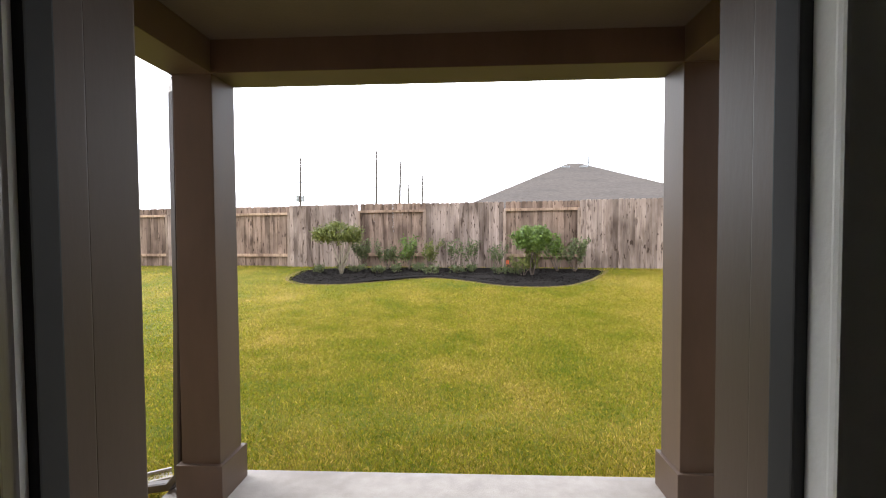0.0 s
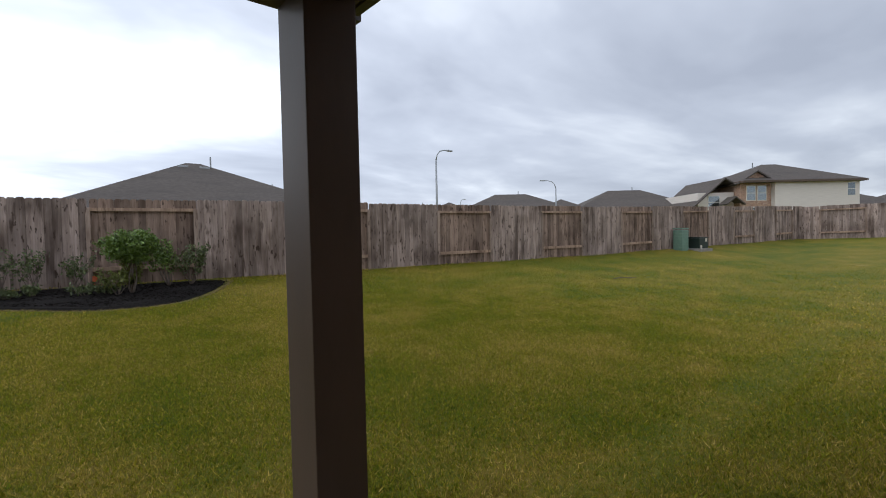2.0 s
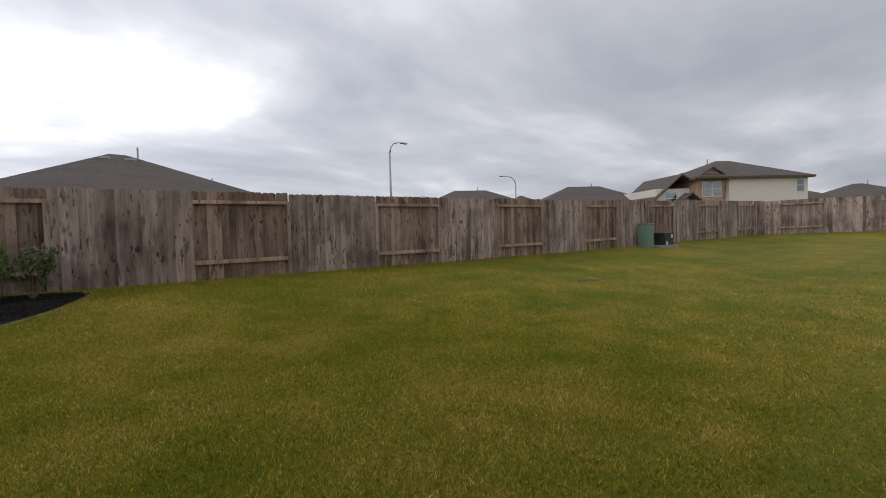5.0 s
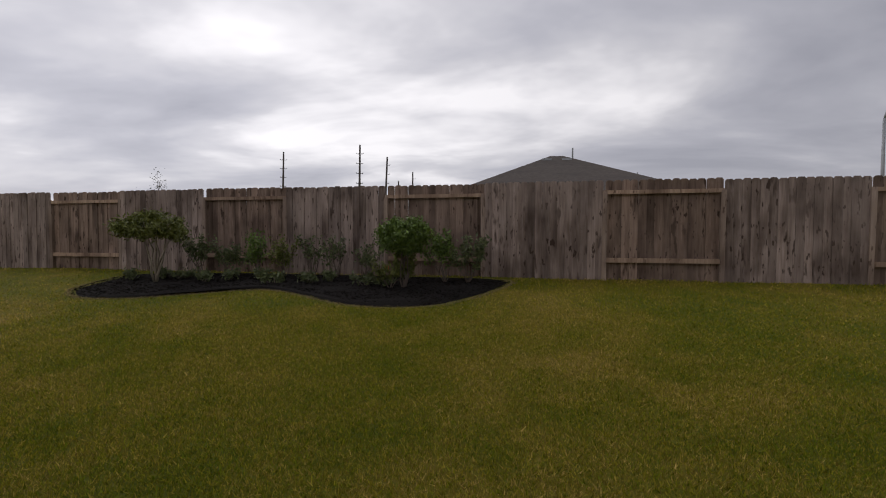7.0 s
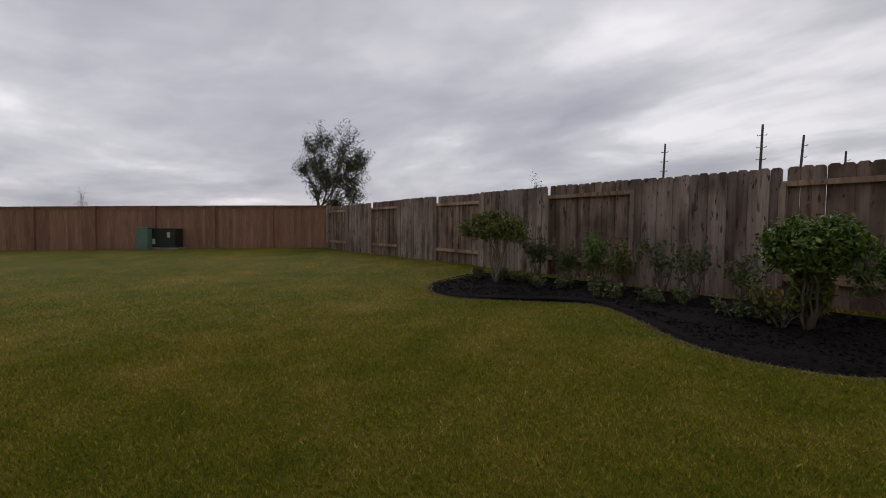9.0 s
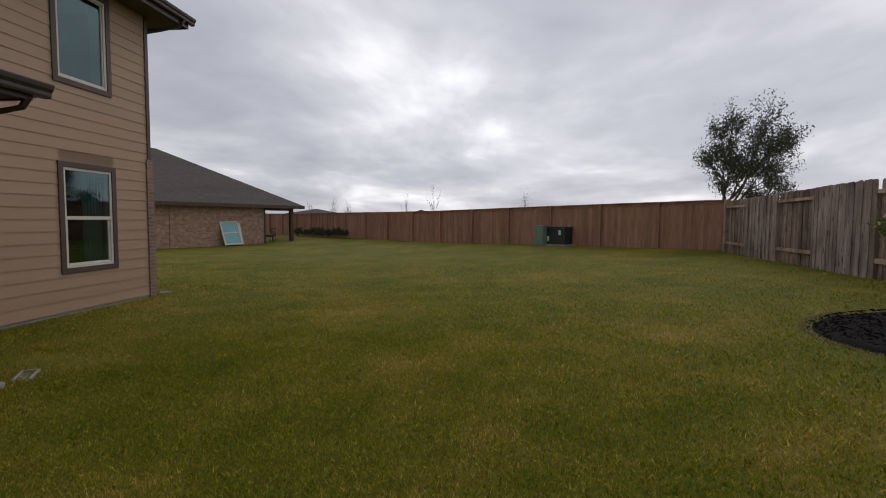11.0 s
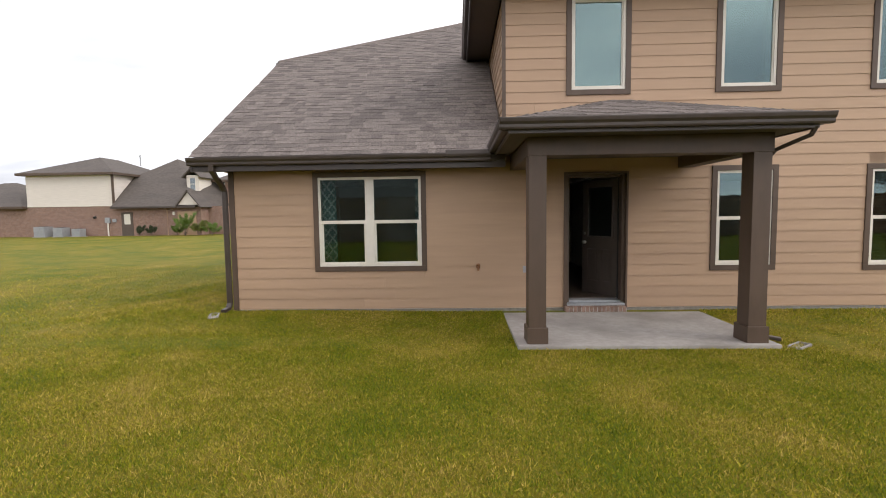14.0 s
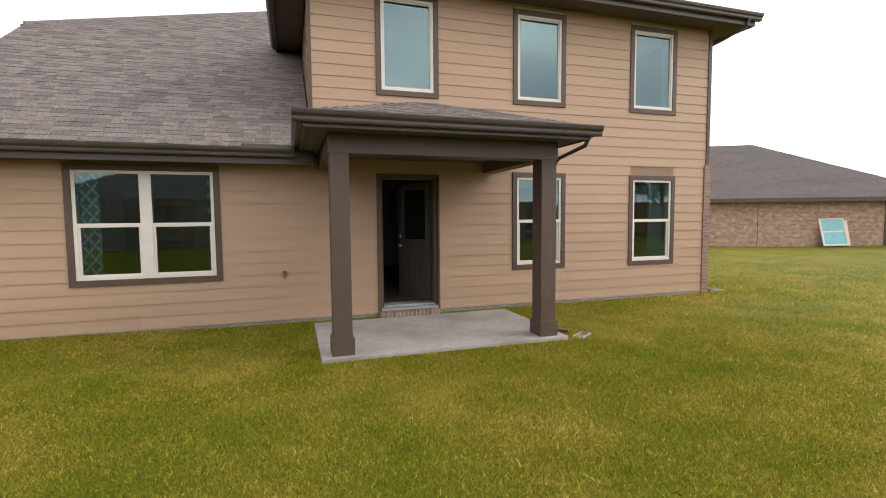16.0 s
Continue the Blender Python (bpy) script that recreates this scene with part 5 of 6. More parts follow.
def build_shrub(x, y, high, wide, leaf, count, seed, label, name="shrub"):
    rng = np.random.default_rng(seed)
    z = float(gz(x, y)) + 0.04
    t = thing(name, label, "shrub", pose(x, y, z), "low shrubs in the mulch bed")
    k = max(4, int(high * 11))
    tips = [(rng.normal() * wide * 0.45, rng.normal() * wide * 0.28, high * rng.uniform(0.55, 1.0)) for _ in range(k)]
    part("stem", stems(rng, (0, 0, -0.04), tips, 0.008, 0.003), M["bark"], t, "", True)
    c = []
    for tip in tips:
        for _ in range(int(count * 1.6) // k):
            q = rng.uniform(0.35, 1.0) ** 0.6
            c.append(np.array(tip) * q + rng.normal(size=3) * 0.045 * (0.5 + wide))
    leaf_soup("foliage", np.array(c), rng, 0.075, 0.034, M[leaf], t, 0.6)


build_topiary(-3.36, 11.30, "umbrella-clipped shrub with a flat yellow-green crown on bare pale stems", 1.50, (0.66, 0.56, 0.23), "leaf_yellow", 5200, 60, 21, 0.6)
build_topiary(1.46, 10.72, "round-clipped glossy green shrub on thin stems", 1.35, (0.43, 0.40, 0.26), "leaf", 6500, 70, 22, 0.4)
for i, (x, h, w, leaf, n) in enumerate(tuple((q[0] - 0.2, *q[1:]) for q in ((-2.75, 0.85, 0.55, "leaf_low", 420), (-2.05, 0.75, 0.5, "leaf_low", 420), (-1.45, 0.85, 0.5, "leaf", 440), (-0.85, 0.75, 0.45, "leaf_yellow", 330),
                                        (-0.25, 0.85, 0.4, "leaf_low", 170), (0.25, 0.8, 0.38, "leaf_low", 170), (0.85, 0.72, 0.4, "leaf_low", 190), (2.35, 0.95, 0.5, "leaf", 620), (2.75, 0.85, 0.5, "leaf_low", 460), (1.45, 0.55, 0.35, "leaf_yellow", 240)))):
    y = fence_y(x) - (0.62 if x < 2 else 0.75) - (0.75 if i == 9 else 0)
    build_shrub(x, y, h, w, leaf, n, 40 + i, "sparse twiggy green shrub in black mulch")
build_shrub(1.50, 10.78, 0.62, 0.30, "leaf_yellow", 420, 64, "yellow-green basal shoots round a clipped shrub")
for i in range(11):
    x = -4.0 + i * 0.52 + 0.1 * math.sin(i * 3)
    build_shrub(x, fence_y(x) - 1.15 - 0.15 * math.cos(i * 2), 0.2, 0.32, "leaf_low", 130, 70 + i, "low grey-green groundcover plant in black mulch", "groundcover_plant")


def limb_tree(name, x, y, z, high, crown, label, seed, leaves, mat, leaf_len=0.12, trunk=0.14, lean=(0, 0), bare=False, depth=4):
    """Tapered trunk, forking limbs and a loose crown of single leaves round the twigs."""
    rng = np.random.default_rng(seed)
    t = thing(name, label, "tree", pose(x, y, z))
    bm = bmesh.new()
    twigs = []

    def grow(p, d, length, r, level):
        pts, rad = [p], [r]
        for i in range(4):
            d = (d + Vector(rng.normal(size=3)) * 0.14 + Vector((0, 0, 0.05))).normalized()
            pts.append(pts[-1] + d * length / 4); rad.append(r * (1 - 0.13 * (i + 1)))
        add_tube(bm, pts, rad, 7 if level < 2 else 4)
        if level >= depth - 2:
            twigs.extend(pts[2:])
        if level < depth:
            for k in range(rng.integers(3, 5) if level else 5):
                q = pts[rng.integers(2, 5)]
                ax = Vector(rng.normal(size=3)).normalized()
                nd = (d + ax * (0.85 if not level else 0.75)).normalized()
                grow(q, nd, length * rng.uniform(0.55, 0.8), r * 0.5, level + 1)
    grow(Vector((0, 0, -0.1)), Vector((lean[0], lean[1], 1)).normalized(), high * 0.36, trunk, 0)
    top = max(p.z for p in twigs)
    k = high / top
    wide = sorted(math.hypot(p.x, p.y) for p in twigs)[int(len(twigs) * 0.93)]
    q = min(2.2, crown / wide)
    for v in bm.verts:
        v.co.z *= k; v.co.x *= q; v.co.y *= q
    part("trunk", bm, M["bark"], t, "", True)
    if not bare:
        tw = np.array([(p.x * q, p.y * q, p.z * k) for p in twigs])
        c = tw[rng.integers(0, len(tw), leaves)] + rng.normal(size=(leaves, 3)) * 0.16
        leaf_soup("crown", c, rng, leaf_len, leaf_len * 0.4, M[mat], t)


def split_points(rng, pts, k):
    """Group points round k centres."""
    mid = pts[rng.choice(len(pts), min(k, len(pts)), replace=False)]
    for _ in range(6):
        near = np.argmin(np.linalg.norm(pts[:, None] - mid[None], axis=2), axis=1)
        mid = np.array([pts[near == i].mean(0) if (near == i).any() else mid[i] for i in range(len(mid))])
    return [pts[near == i] for i in range(len(mid)) if (near == i).any()]


def build_open_tree(name, x, y, z, fork, centre, radii, label, seed, tips, leaves, mat, trunk=0.13):
    """Short trunk, a few limbs that divide twice towards the twig ends, and narrow leaves in loose upright tufts."""
    rng = np.random.default_rng(seed)
    t = thing(name, label, "tree", pose(x, y, z))
    d = rng.normal(size=(tips, 3)); d /= np.linalg.norm(d, axis=1)[:, None]
    lump = 1 + 0.16 * np.sin(d[:, 0] * 5 + 1.0) * np.cos(d[:, 2] * 6 + d[:, 1] * 4)
    ends = d * (rng.uniform(0.10, 1.0, (tips, 1)) ** 0.5) * lump[:, None] * np.array(radii) + np.array(centre)
    ends = ends[ends[:, 2] > fork + 0.1]
    bm = bmesh.new()

    def limb(a, b, r0, r1, sag, sides):
        a, b = Vector(a), Vector(b)
        n = (b - a).length
        pts = []
        for k in (0, 0.25, 0.5, 0.75, 1):
            p = a.lerp(b, k)
            p.z -= sag * n * 4 * k * (1 - k)
            if 0 < k < 1:
                p += Vector(rng.normal(size=3)) * 0.035 * n
            pts.append(p)
        add_tube(bm, pts, [r0 + (r1 - r0) * k / 4 for k in range(5)], sides)
        return pts

    base = np.array((0.0, 0.0, fork))
    add_tube(bm, [(0, 0, -0.1), (0.03, 0.02, fork * 0.5), (0, 0, fork)], [trunk, trunk * 0.85, trunk * 0.75], 9)
    twigs = []
    for g in split_points(rng, ends, 7):
        c = base + (g.mean(0) - base) * 0.52
        limb(base - np.array((0, 0, rng.uniform(0, 0.5))), c, trunk * 0.5, trunk * 0.3, 0.10, 7)
        for h in split_points(rng, g, 4):
            e = c + (h.mean(0) - c) * 0.6
            limb(c, e, trunk * 0.28, trunk * 0.15, 0.05, 5)
            for q in h:
                twigs.extend(limb(e, q, 0.017, 0.005, 0.03, 4)[2:])
    part("trunk", bm, M["bark"], t, "", True)
    tw = np.array([tuple(p) for p in twigs])
    p = tw[rng.integers(0, len(tw), leaves)] + rng.normal(size=(leaves, 3)) * np.array((0.12, 0.12, 0.17))
    leaf_soup("crown", p, rng, 0.12, 0.042, M[mat], t, 0.8)


build_open_tree("tree", -20.65, 16.6, 0.3, 1.9, (0.42, 0.86, 4.35), (2.2, 2.2, 2.25), "dark olive tree with a broad open crown behind the fence", 5, 210, 15500, "leaf_tree")


# ---- beyond the fences ----
def add_far_window(parent, x0, x1, y, z0, z1, face=1):
    """A window on the far house's wall y = const, with frame and pane."""
    w = part("window", box_bm(x0, x1, y - 0.02 * face, y + 0.03 * face, z0, z1), M["vinyl"], parent)
    part("pane", box_bm(x0 + 0.08, x1 - 0.08, y + 0.031 * face, y + 0.04 * face, z0 + 0.08, (z0 + z1) / 2 - 0.03), M["teal_glass"], w)
    part("pane", box_bm(x0 + 0.08, x1 - 0.08, y + 0.031 * face, y + 0.04 * face, (z0 + z1) / 2 + 0.03, z1 - 0.08), M["teal_glass"], w)


def hip_roof(parent, x0, x1, y0, y1, z, pitch, name="roof", over=0.45):
    x0, x1, y0, y1 = x0 - over, x1 + over, y0 - over, y1 + over
    w, d = x1 - x0, y1 - y0
    h = min(w, d) / 2
    a, b = ((x0 + h, (y0 + y1) / 2), (x1 - h, (y0 + y1) / 2)) if w >= d else (((x0 + x1) / 2, y0 + h), ((x0 + x1) / 2, y1 - h))
    top = z + h * pitch
    bm = bmesh.new()
    c = [bm.verts.new(p) for p in ((x0, y0, z), (x1, y0, z), (x1, y1, z), (x0, y1, z))]
    l = [bm.verts.new((p[0], p[1], z - 0.18)) for p in ((x0, y0), (x1, y0), (x1, y1), (x0, y1))]
    ra, rb = bm.verts.new((*a, top)), bm.verts.new((*b, top + 0.001))
    if w >= d:
        fs = ((c[0], c[1], rb, ra), (c[1], c[2], rb), (c[2], c[3], ra, rb), (c[3], c[0], ra))
    else:
        fs = ((c[0], c[1], ra), (c[1], c[2], rb, ra), (c[2], c[3], rb), (c[3], c[0], ra, rb))
    for f in fs:
        bm.faces.new(f)
    for i in range(4):
        bm.faces.new((c[i], l[i], l[(i + 1) % 4], c[(i + 1) % 4]))
    bm.faces.new(l[::-1])
    r = part(name, bm, M["far_shingle"], parent)
    f = bmesh.new()
    for b4 in ((x0 - 0.03, x1 + 0.03, y0 - 0.04, y0 - 0.005), (x0 - 0.03, x1 + 0.03, y1 + 0.005, y1 + 0.04), (x0 - 0.04, x0 - 0.005, y0, y1), (x1 + 0.005, x1 + 0.04, y0, y1)):
        add_box(f, *b4, z - 0.2, z + 0.01)
    part("fascia", f, M["trim"], r)
    return top


def vent(parent, x, y, z, high=0.5):
    part("roof_vent", tube_bm([(x, y, z - 0.5), (x, y, z + high)], [0.06, 0.06], 8), M["grey_metal"], parent)


def build_back_house():
    """Single-storey house behind the back fence, a broad hip roof with a lower wing."""
    h = thing("neighbour_house", "single-storey house with a broad grey hip roof behind the fence", "house", pose(9.1, 40.5, 0.3))
    part("wall", box_bm(-9.5, 9.5, -1.0, 13.5, -0.3, 2.75), M["brick_b"], h)
    hip_roof(h, -9.5, 9.5, -9.0, 9.0, 2.75, 0.455)
    part("wall", box_bm(2.0, 13.5, -2.0, 11, -0.3, 2.75), M["brick_b"], h)
    hip_roof(h, -1.0, 14.5, -2.0, 11.0, 2.75, 0.43, "wing_roof")
    vent(h, 1.1, -0.6, 7.0, 0.55)
    vent(h, 7.2, 3.0, 5.7, 0.4)
    for x in (-0.9, 0.6):
        part("roof_louvre", box_bm(x - 0.35, x + 0.35, -1.05, -0.75, 6.55, 6.72, 0.03), M["grey_metal"], h)


def build_brick_neighbour():
    """Brick house with a hip roof and a covered porch on its end."""
    ax, ay, bx, by = -18.3, -12.75, -26.8, -8.3
    turn = math.degrees(math.atan2(by - ay, bx - ax))
    h = thing("brick_house", "single-storey tan brick house with a grey hip roof", "house", pose(ax, ay, -0.12, 0, 0, turn))
    L = math.hypot(bx - ax, by - ay)
    # local x runs along the visible wall, the house lies on local +y
    part("wall", box_bm(-6, L, 0, 12, -0.3, 2.54), M["brick_a"], h)
    hip_roof(h, -6, L + 2.35, 0, 12, 2.54, 0.555)
    for x in (L + 2.2,):
        for y in (0.15, 6.0):
            part("porch_post", box_bm(x - 0.11, x + 0.11, y - 0.11, y + 0.11, 0.0, 2.42, 0.01), M["trim"], h)
    part("porch_beam", box_bm(L, L + 2.2, 0.05, 0.25, 2.2, 2.42), M["trim"], h)
    part("porch_slab", box_bm(L, L + 2.4, -0.2, 6.5, -0.2, 0.05), M["concrete"], h)
    part("corner_board", box_bm(L - 0.02, L + 0.08, -0.03, 0.1, 0, 2.4), M["trim"], h)
    part("expansion_joint", box_bm(L - 5.85, L - 5.82, -0.006, 0.01, 0, 2.3), M["gutter"], h)
    part("roof_vent", box_bm(3.9, 4.5, 3.4, 3.8, 4.25, 4.42, 0.03), M["grey_metal"], h)
    # window unit leaning on the wall
    for k, (dx, lean) in enumerate(((0.0, 21), (0.13, 17))):
        w = thing("window_sash", "almond-framed window unit leaning against a brick wall", "window sash",
                  h.matrix_basis @ pose(L - 2.4 + dx, -0.50 + 0.14 * k, 0.10, -lean, -1.5 if not k else -1, 0), "leaning window units")
        bm = bmesh.new()
        for b in ((-0.58, 0.58, 0, 0.09), (-0.58, 0.58, 1.41, 1.5), (-0.58, -0.49, 0.09, 1.41), (0.49, 0.58, 0.09, 1.41), (-0.49, 0.49, 0.71, 0.79)):
            add_box(bm, b[0], b[1], -0.03, 0.03, b[2], b[3], 0.006)
        part("window_frame", bm, M["vinyl"], w)
        for z0, z1 in ((0.09, 0.71), (0.79, 1.41)):
            part("pane", box_bm(-0.49, 0.49, -0.004, 0.004, z0, z1), M["teal_film"], w, "pane under pale teal film")
    # porch chair
    c = thing("patio_chair", "black metal patio chair with a dark red cushion", "chair", h.matrix_basis @ pose(L + 0.75, 0.55, 0.055, 0, 0, 60), "patio chairs")
    for x, y in ((-0.25, -0.25), (0.25, -0.25), (-0.25, 0.25), (0.25, 0.25)):
        part("leg", tube_bm([(x, y, 0), (x * 0.9, y * 0.9, 0.42)], [0.018, 0.018], 8), M["blackmetal"], c)
    part("seat", box_bm(-0.26, 0.26, -0.26, 0.26, 0.42, 0.46, 0.015), M["blackmetal"], c)
    part("cushion", box_bm(-0.25, 0.25, -0.25, 0.25, 0.462, 0.54, 0.03), M["red_cloth"], c, "dark red cushion")
    for i in range(6):
        x = -0.24 + i * 0.096
        part("back_slat", tube_bm([(x, 0.25, 0.44), (x, 0.32, 0.95)], [0.011, 0.011], 6), M["blackmetal"], c)
    part("back_rail", tube_bm([(-0.26, 0.325, 0.96), (0.26, 0.325, 0.96)], [0.018, 0.018], 8), M["blackmetal"], c)
    copy_thing(c, h.matrix_basis @ pose(L + 1.35, 1.3, 0.055, 0, 0, -80))


M["teal_film"] = material("pale_teal_film", (0.16, 0.40, 0.42), (0.22, 0.48, 0.50), 3, 0.35)


def build_left_house():
    """Two-storey house with brick below and cream siding above, seen past the house's corner."""
    h = thing("two_storey_house", "two-storey house, brick below and cream siding above", "house", pose(27.5, -32.3, 0.10))
    # local -x runs to the garage, +x to the back of that house; the visible wall faces +y
    part("wall", box_bm(-3.2, 24, -10, 0, -0.3, 2.65), M["brick_b"], h, "brown brick wall")
    part("upper_wall", box_bm(4.5, 12.2, -10, 0.0, 2.65, 5.5), M["cream"], h, "cream lap siding")
    part("corner_board", box_bm(4.42, 4.58, -0.1, 0.04, 2.65, 5.4), M["trim"], h)
    part("band_board", box_bm(4.5, 12.2, 0.0, 0.04, 2.60, 2.70), M["vinyl"], h)
    hip_roof(h, 4.5, 12.2, -10.0, 0.0, 5.5, 0.42)
    hip_roof(h, 12.7, 24, -10.0, 0.0, 2.66, 0.45, "wing_roof")
    # long roof slope down to the garage
    part("slope_roof", prism_bm([(-2.9, 0.45, 2.5), (4.48, 0.45, 2.5), (4.48, -2.9, 5.36), (1.6, -5.0, 7.15)], 0.15), M["far_shingle"], h)
    part("slope_roof", prism_bm([(-2.9, 0.45, 2.5), (1.6, -5.0, 7.15), (-1.4, -5.4, 6.1)], 0.1), M["far_shingle"], h)
    part("slope_roof", prism_bm([(-2.9, 0.45, 2.5), (-1.4, -5.4, 6.1), (-4.4, -6.0, 2.5)], 0.1), M["far_shingle"], h)
    part("slope_fascia", box_bm(-2.95, 4.48, 0.42, 0.50, 2.36, 2.52), M["gutter"], h)
    # garage gable with its own small roof
    gab = part("garage_gable", prism_bm([(-3.3, 0.30, 2.62), (-1.4, 0.30, 2.62), (-2.35, 0.30, 3.75)], 0.12), M["cream"], h, "cream gable end")
    part("gable_roof", prism_bm([(-3.55, 0.62, 2.42), (-2.35, 0.62, 3.88), (-2.35, -1.4, 3.88), (-3.55, -1.4, 2.42)], 0.1), M["far_shingle"], gab)
    part("gable_roof", prism_bm([(-1.15, 0.62, 2.42), (-2.35, 0.62, 3.88), (-2.35, -1.4, 3.88), (-1.15, -1.4, 2.42)], 0.1), M["far_shingle"], gab)
    part("front_wall", box_bm(-5.0, -3.2, -7.0, -1.2, -0.3, 2.5), M["brick_b"], h)
    gd = part("garage_door", box_bm(-2.75, -1.15, 0.0, 0.06, -0.1, 2.05), M["siding"], h, "tan garage door")
    for k in range(4):
        part("door_panel", box_bm(-2.70, -1.20, 0.061, 0.075, -0.02 + k * 0.5, 0.44 + k * 0.5), M["siding"], gd)
    part("wall_lamp", box_bm(-0.9, -0.75, 0.0, 0.14, 1.75, 2.05, 0.02), M["vinyl"], h)
    part("dormer_wall", box_bm(-2.25, -1.15, -3.8, -1.6, 3.4, 5.3), M["cream"], h)
    add_far_window(h, -2.0, -1.4, -1.6, 3.9, 5.1)
    part("dormer_roof", prism_bm([(-2.6, -1.3, 5.1), (-1.7, -1.3, 6.0), (-1.7, -4.5, 6.0), (-2.6, -4.5, 5.1)], 0.1), M["far_shingle"], h)
    part("dormer_roof", prism_bm([(-0.8, -1.3, 5.1), (-1.7, -1.3, 6.0), (-1.7, -4.5, 6.0), (-0.8, -4.5, 5.1)], 0.1), M["far_shingle"], h)
    part("front_wall", box_bm(-5.6, -3.4, -9.0, -4.0, -0.3, 5.0), M["brick_b"], h)
    hip_roof(h, -5.6, -2.6, -9.5, -4.0, 5.0, 0.5, "front_roof", 0.3)
    add_far_window(h, -4.9, -4.0, -4.0, 3.0, 4.4)
    dr = part("side_door", box_bm(2.85, 3.85, 0.0, 0.05, -0.1, 2.05), M["soffit"], h, "brown side door with a pale pane")
    part("pane", box_bm(3.05, 3.6, 0.051, 0.06, 1.0, 1.9), M["vinyl"], dr)
    part("downspout", tube_bm([(-0.25, 0.46, 2.36), (-0.25, 0.08, 2.2), (-0.25, 0.08, 0)], [0.05, 0.05, 0.05], 8), M["siding"], h)
    vent(h, 5.0, -4.6, 7.0, 0.55)
    part("meter_box", box_bm(4.85, 5.25, 0.0, 0.18, 1.15, 1.6, 0.02), M["grey_metal"], h)
    part("meter_box", box_bm(4.3, 4.6, 0.0, 0.15, 1.2, 1.5, 0.02), M["grey_metal"], h)
    part("conduit", tube_bm([(5.05, 0.08, 1.2), (5.05, 0.08, -0.1)], [0.06, 0.06], 8), M["vinyl"], h)
    part("wall_vent", tube_bm([(6.2, 0.0, 1.65), (6.2, 0.15, 1.6)], [0.12, 0.10], 10), M["blackmetal"], h)
    # air conditioners by the wall
    for x, s in ((7.2, 0.85), (8.7, 1.0), (10.3, 1.12)):
        gx, gy = 27.5 + x, -31.6
        a = thing("air_conditioner", "grey metal air conditioner unit on the lawn", "air conditioner", pose(gx, gy, float(gz(gx, gy))), "air conditioners")
        build_ac(a, 0.42 * s, 0.8 * s)


def build_ac(a, r, high, mat="grey_metal"):
    part("base_pad", box_bm(-r - 0.08, r + 0.08, -r - 0.08, r + 0.08, -0.05, 0.05, 0.01), M["concrete"], a)
    part("cabinet", box_bm(-r, r, -r, r, 0.051, high, 0.03), M[mat], a)
    for i in range(9):
        z = 0.12 + i * (high - 0.2) / 9
        for q in (-1, 1):
            part("louvre", box_bm(-r + 0.04, r - 0.04, q * r - 0.008, q * r + 0.008, z, z + 0.025), M[mat], a)
    part("fan_guard", tube_bm([(0, 0, high), (0, 0, high + 0.03)], [r * 0.8, r * 0.75], 20), M["blackmetal"], a)


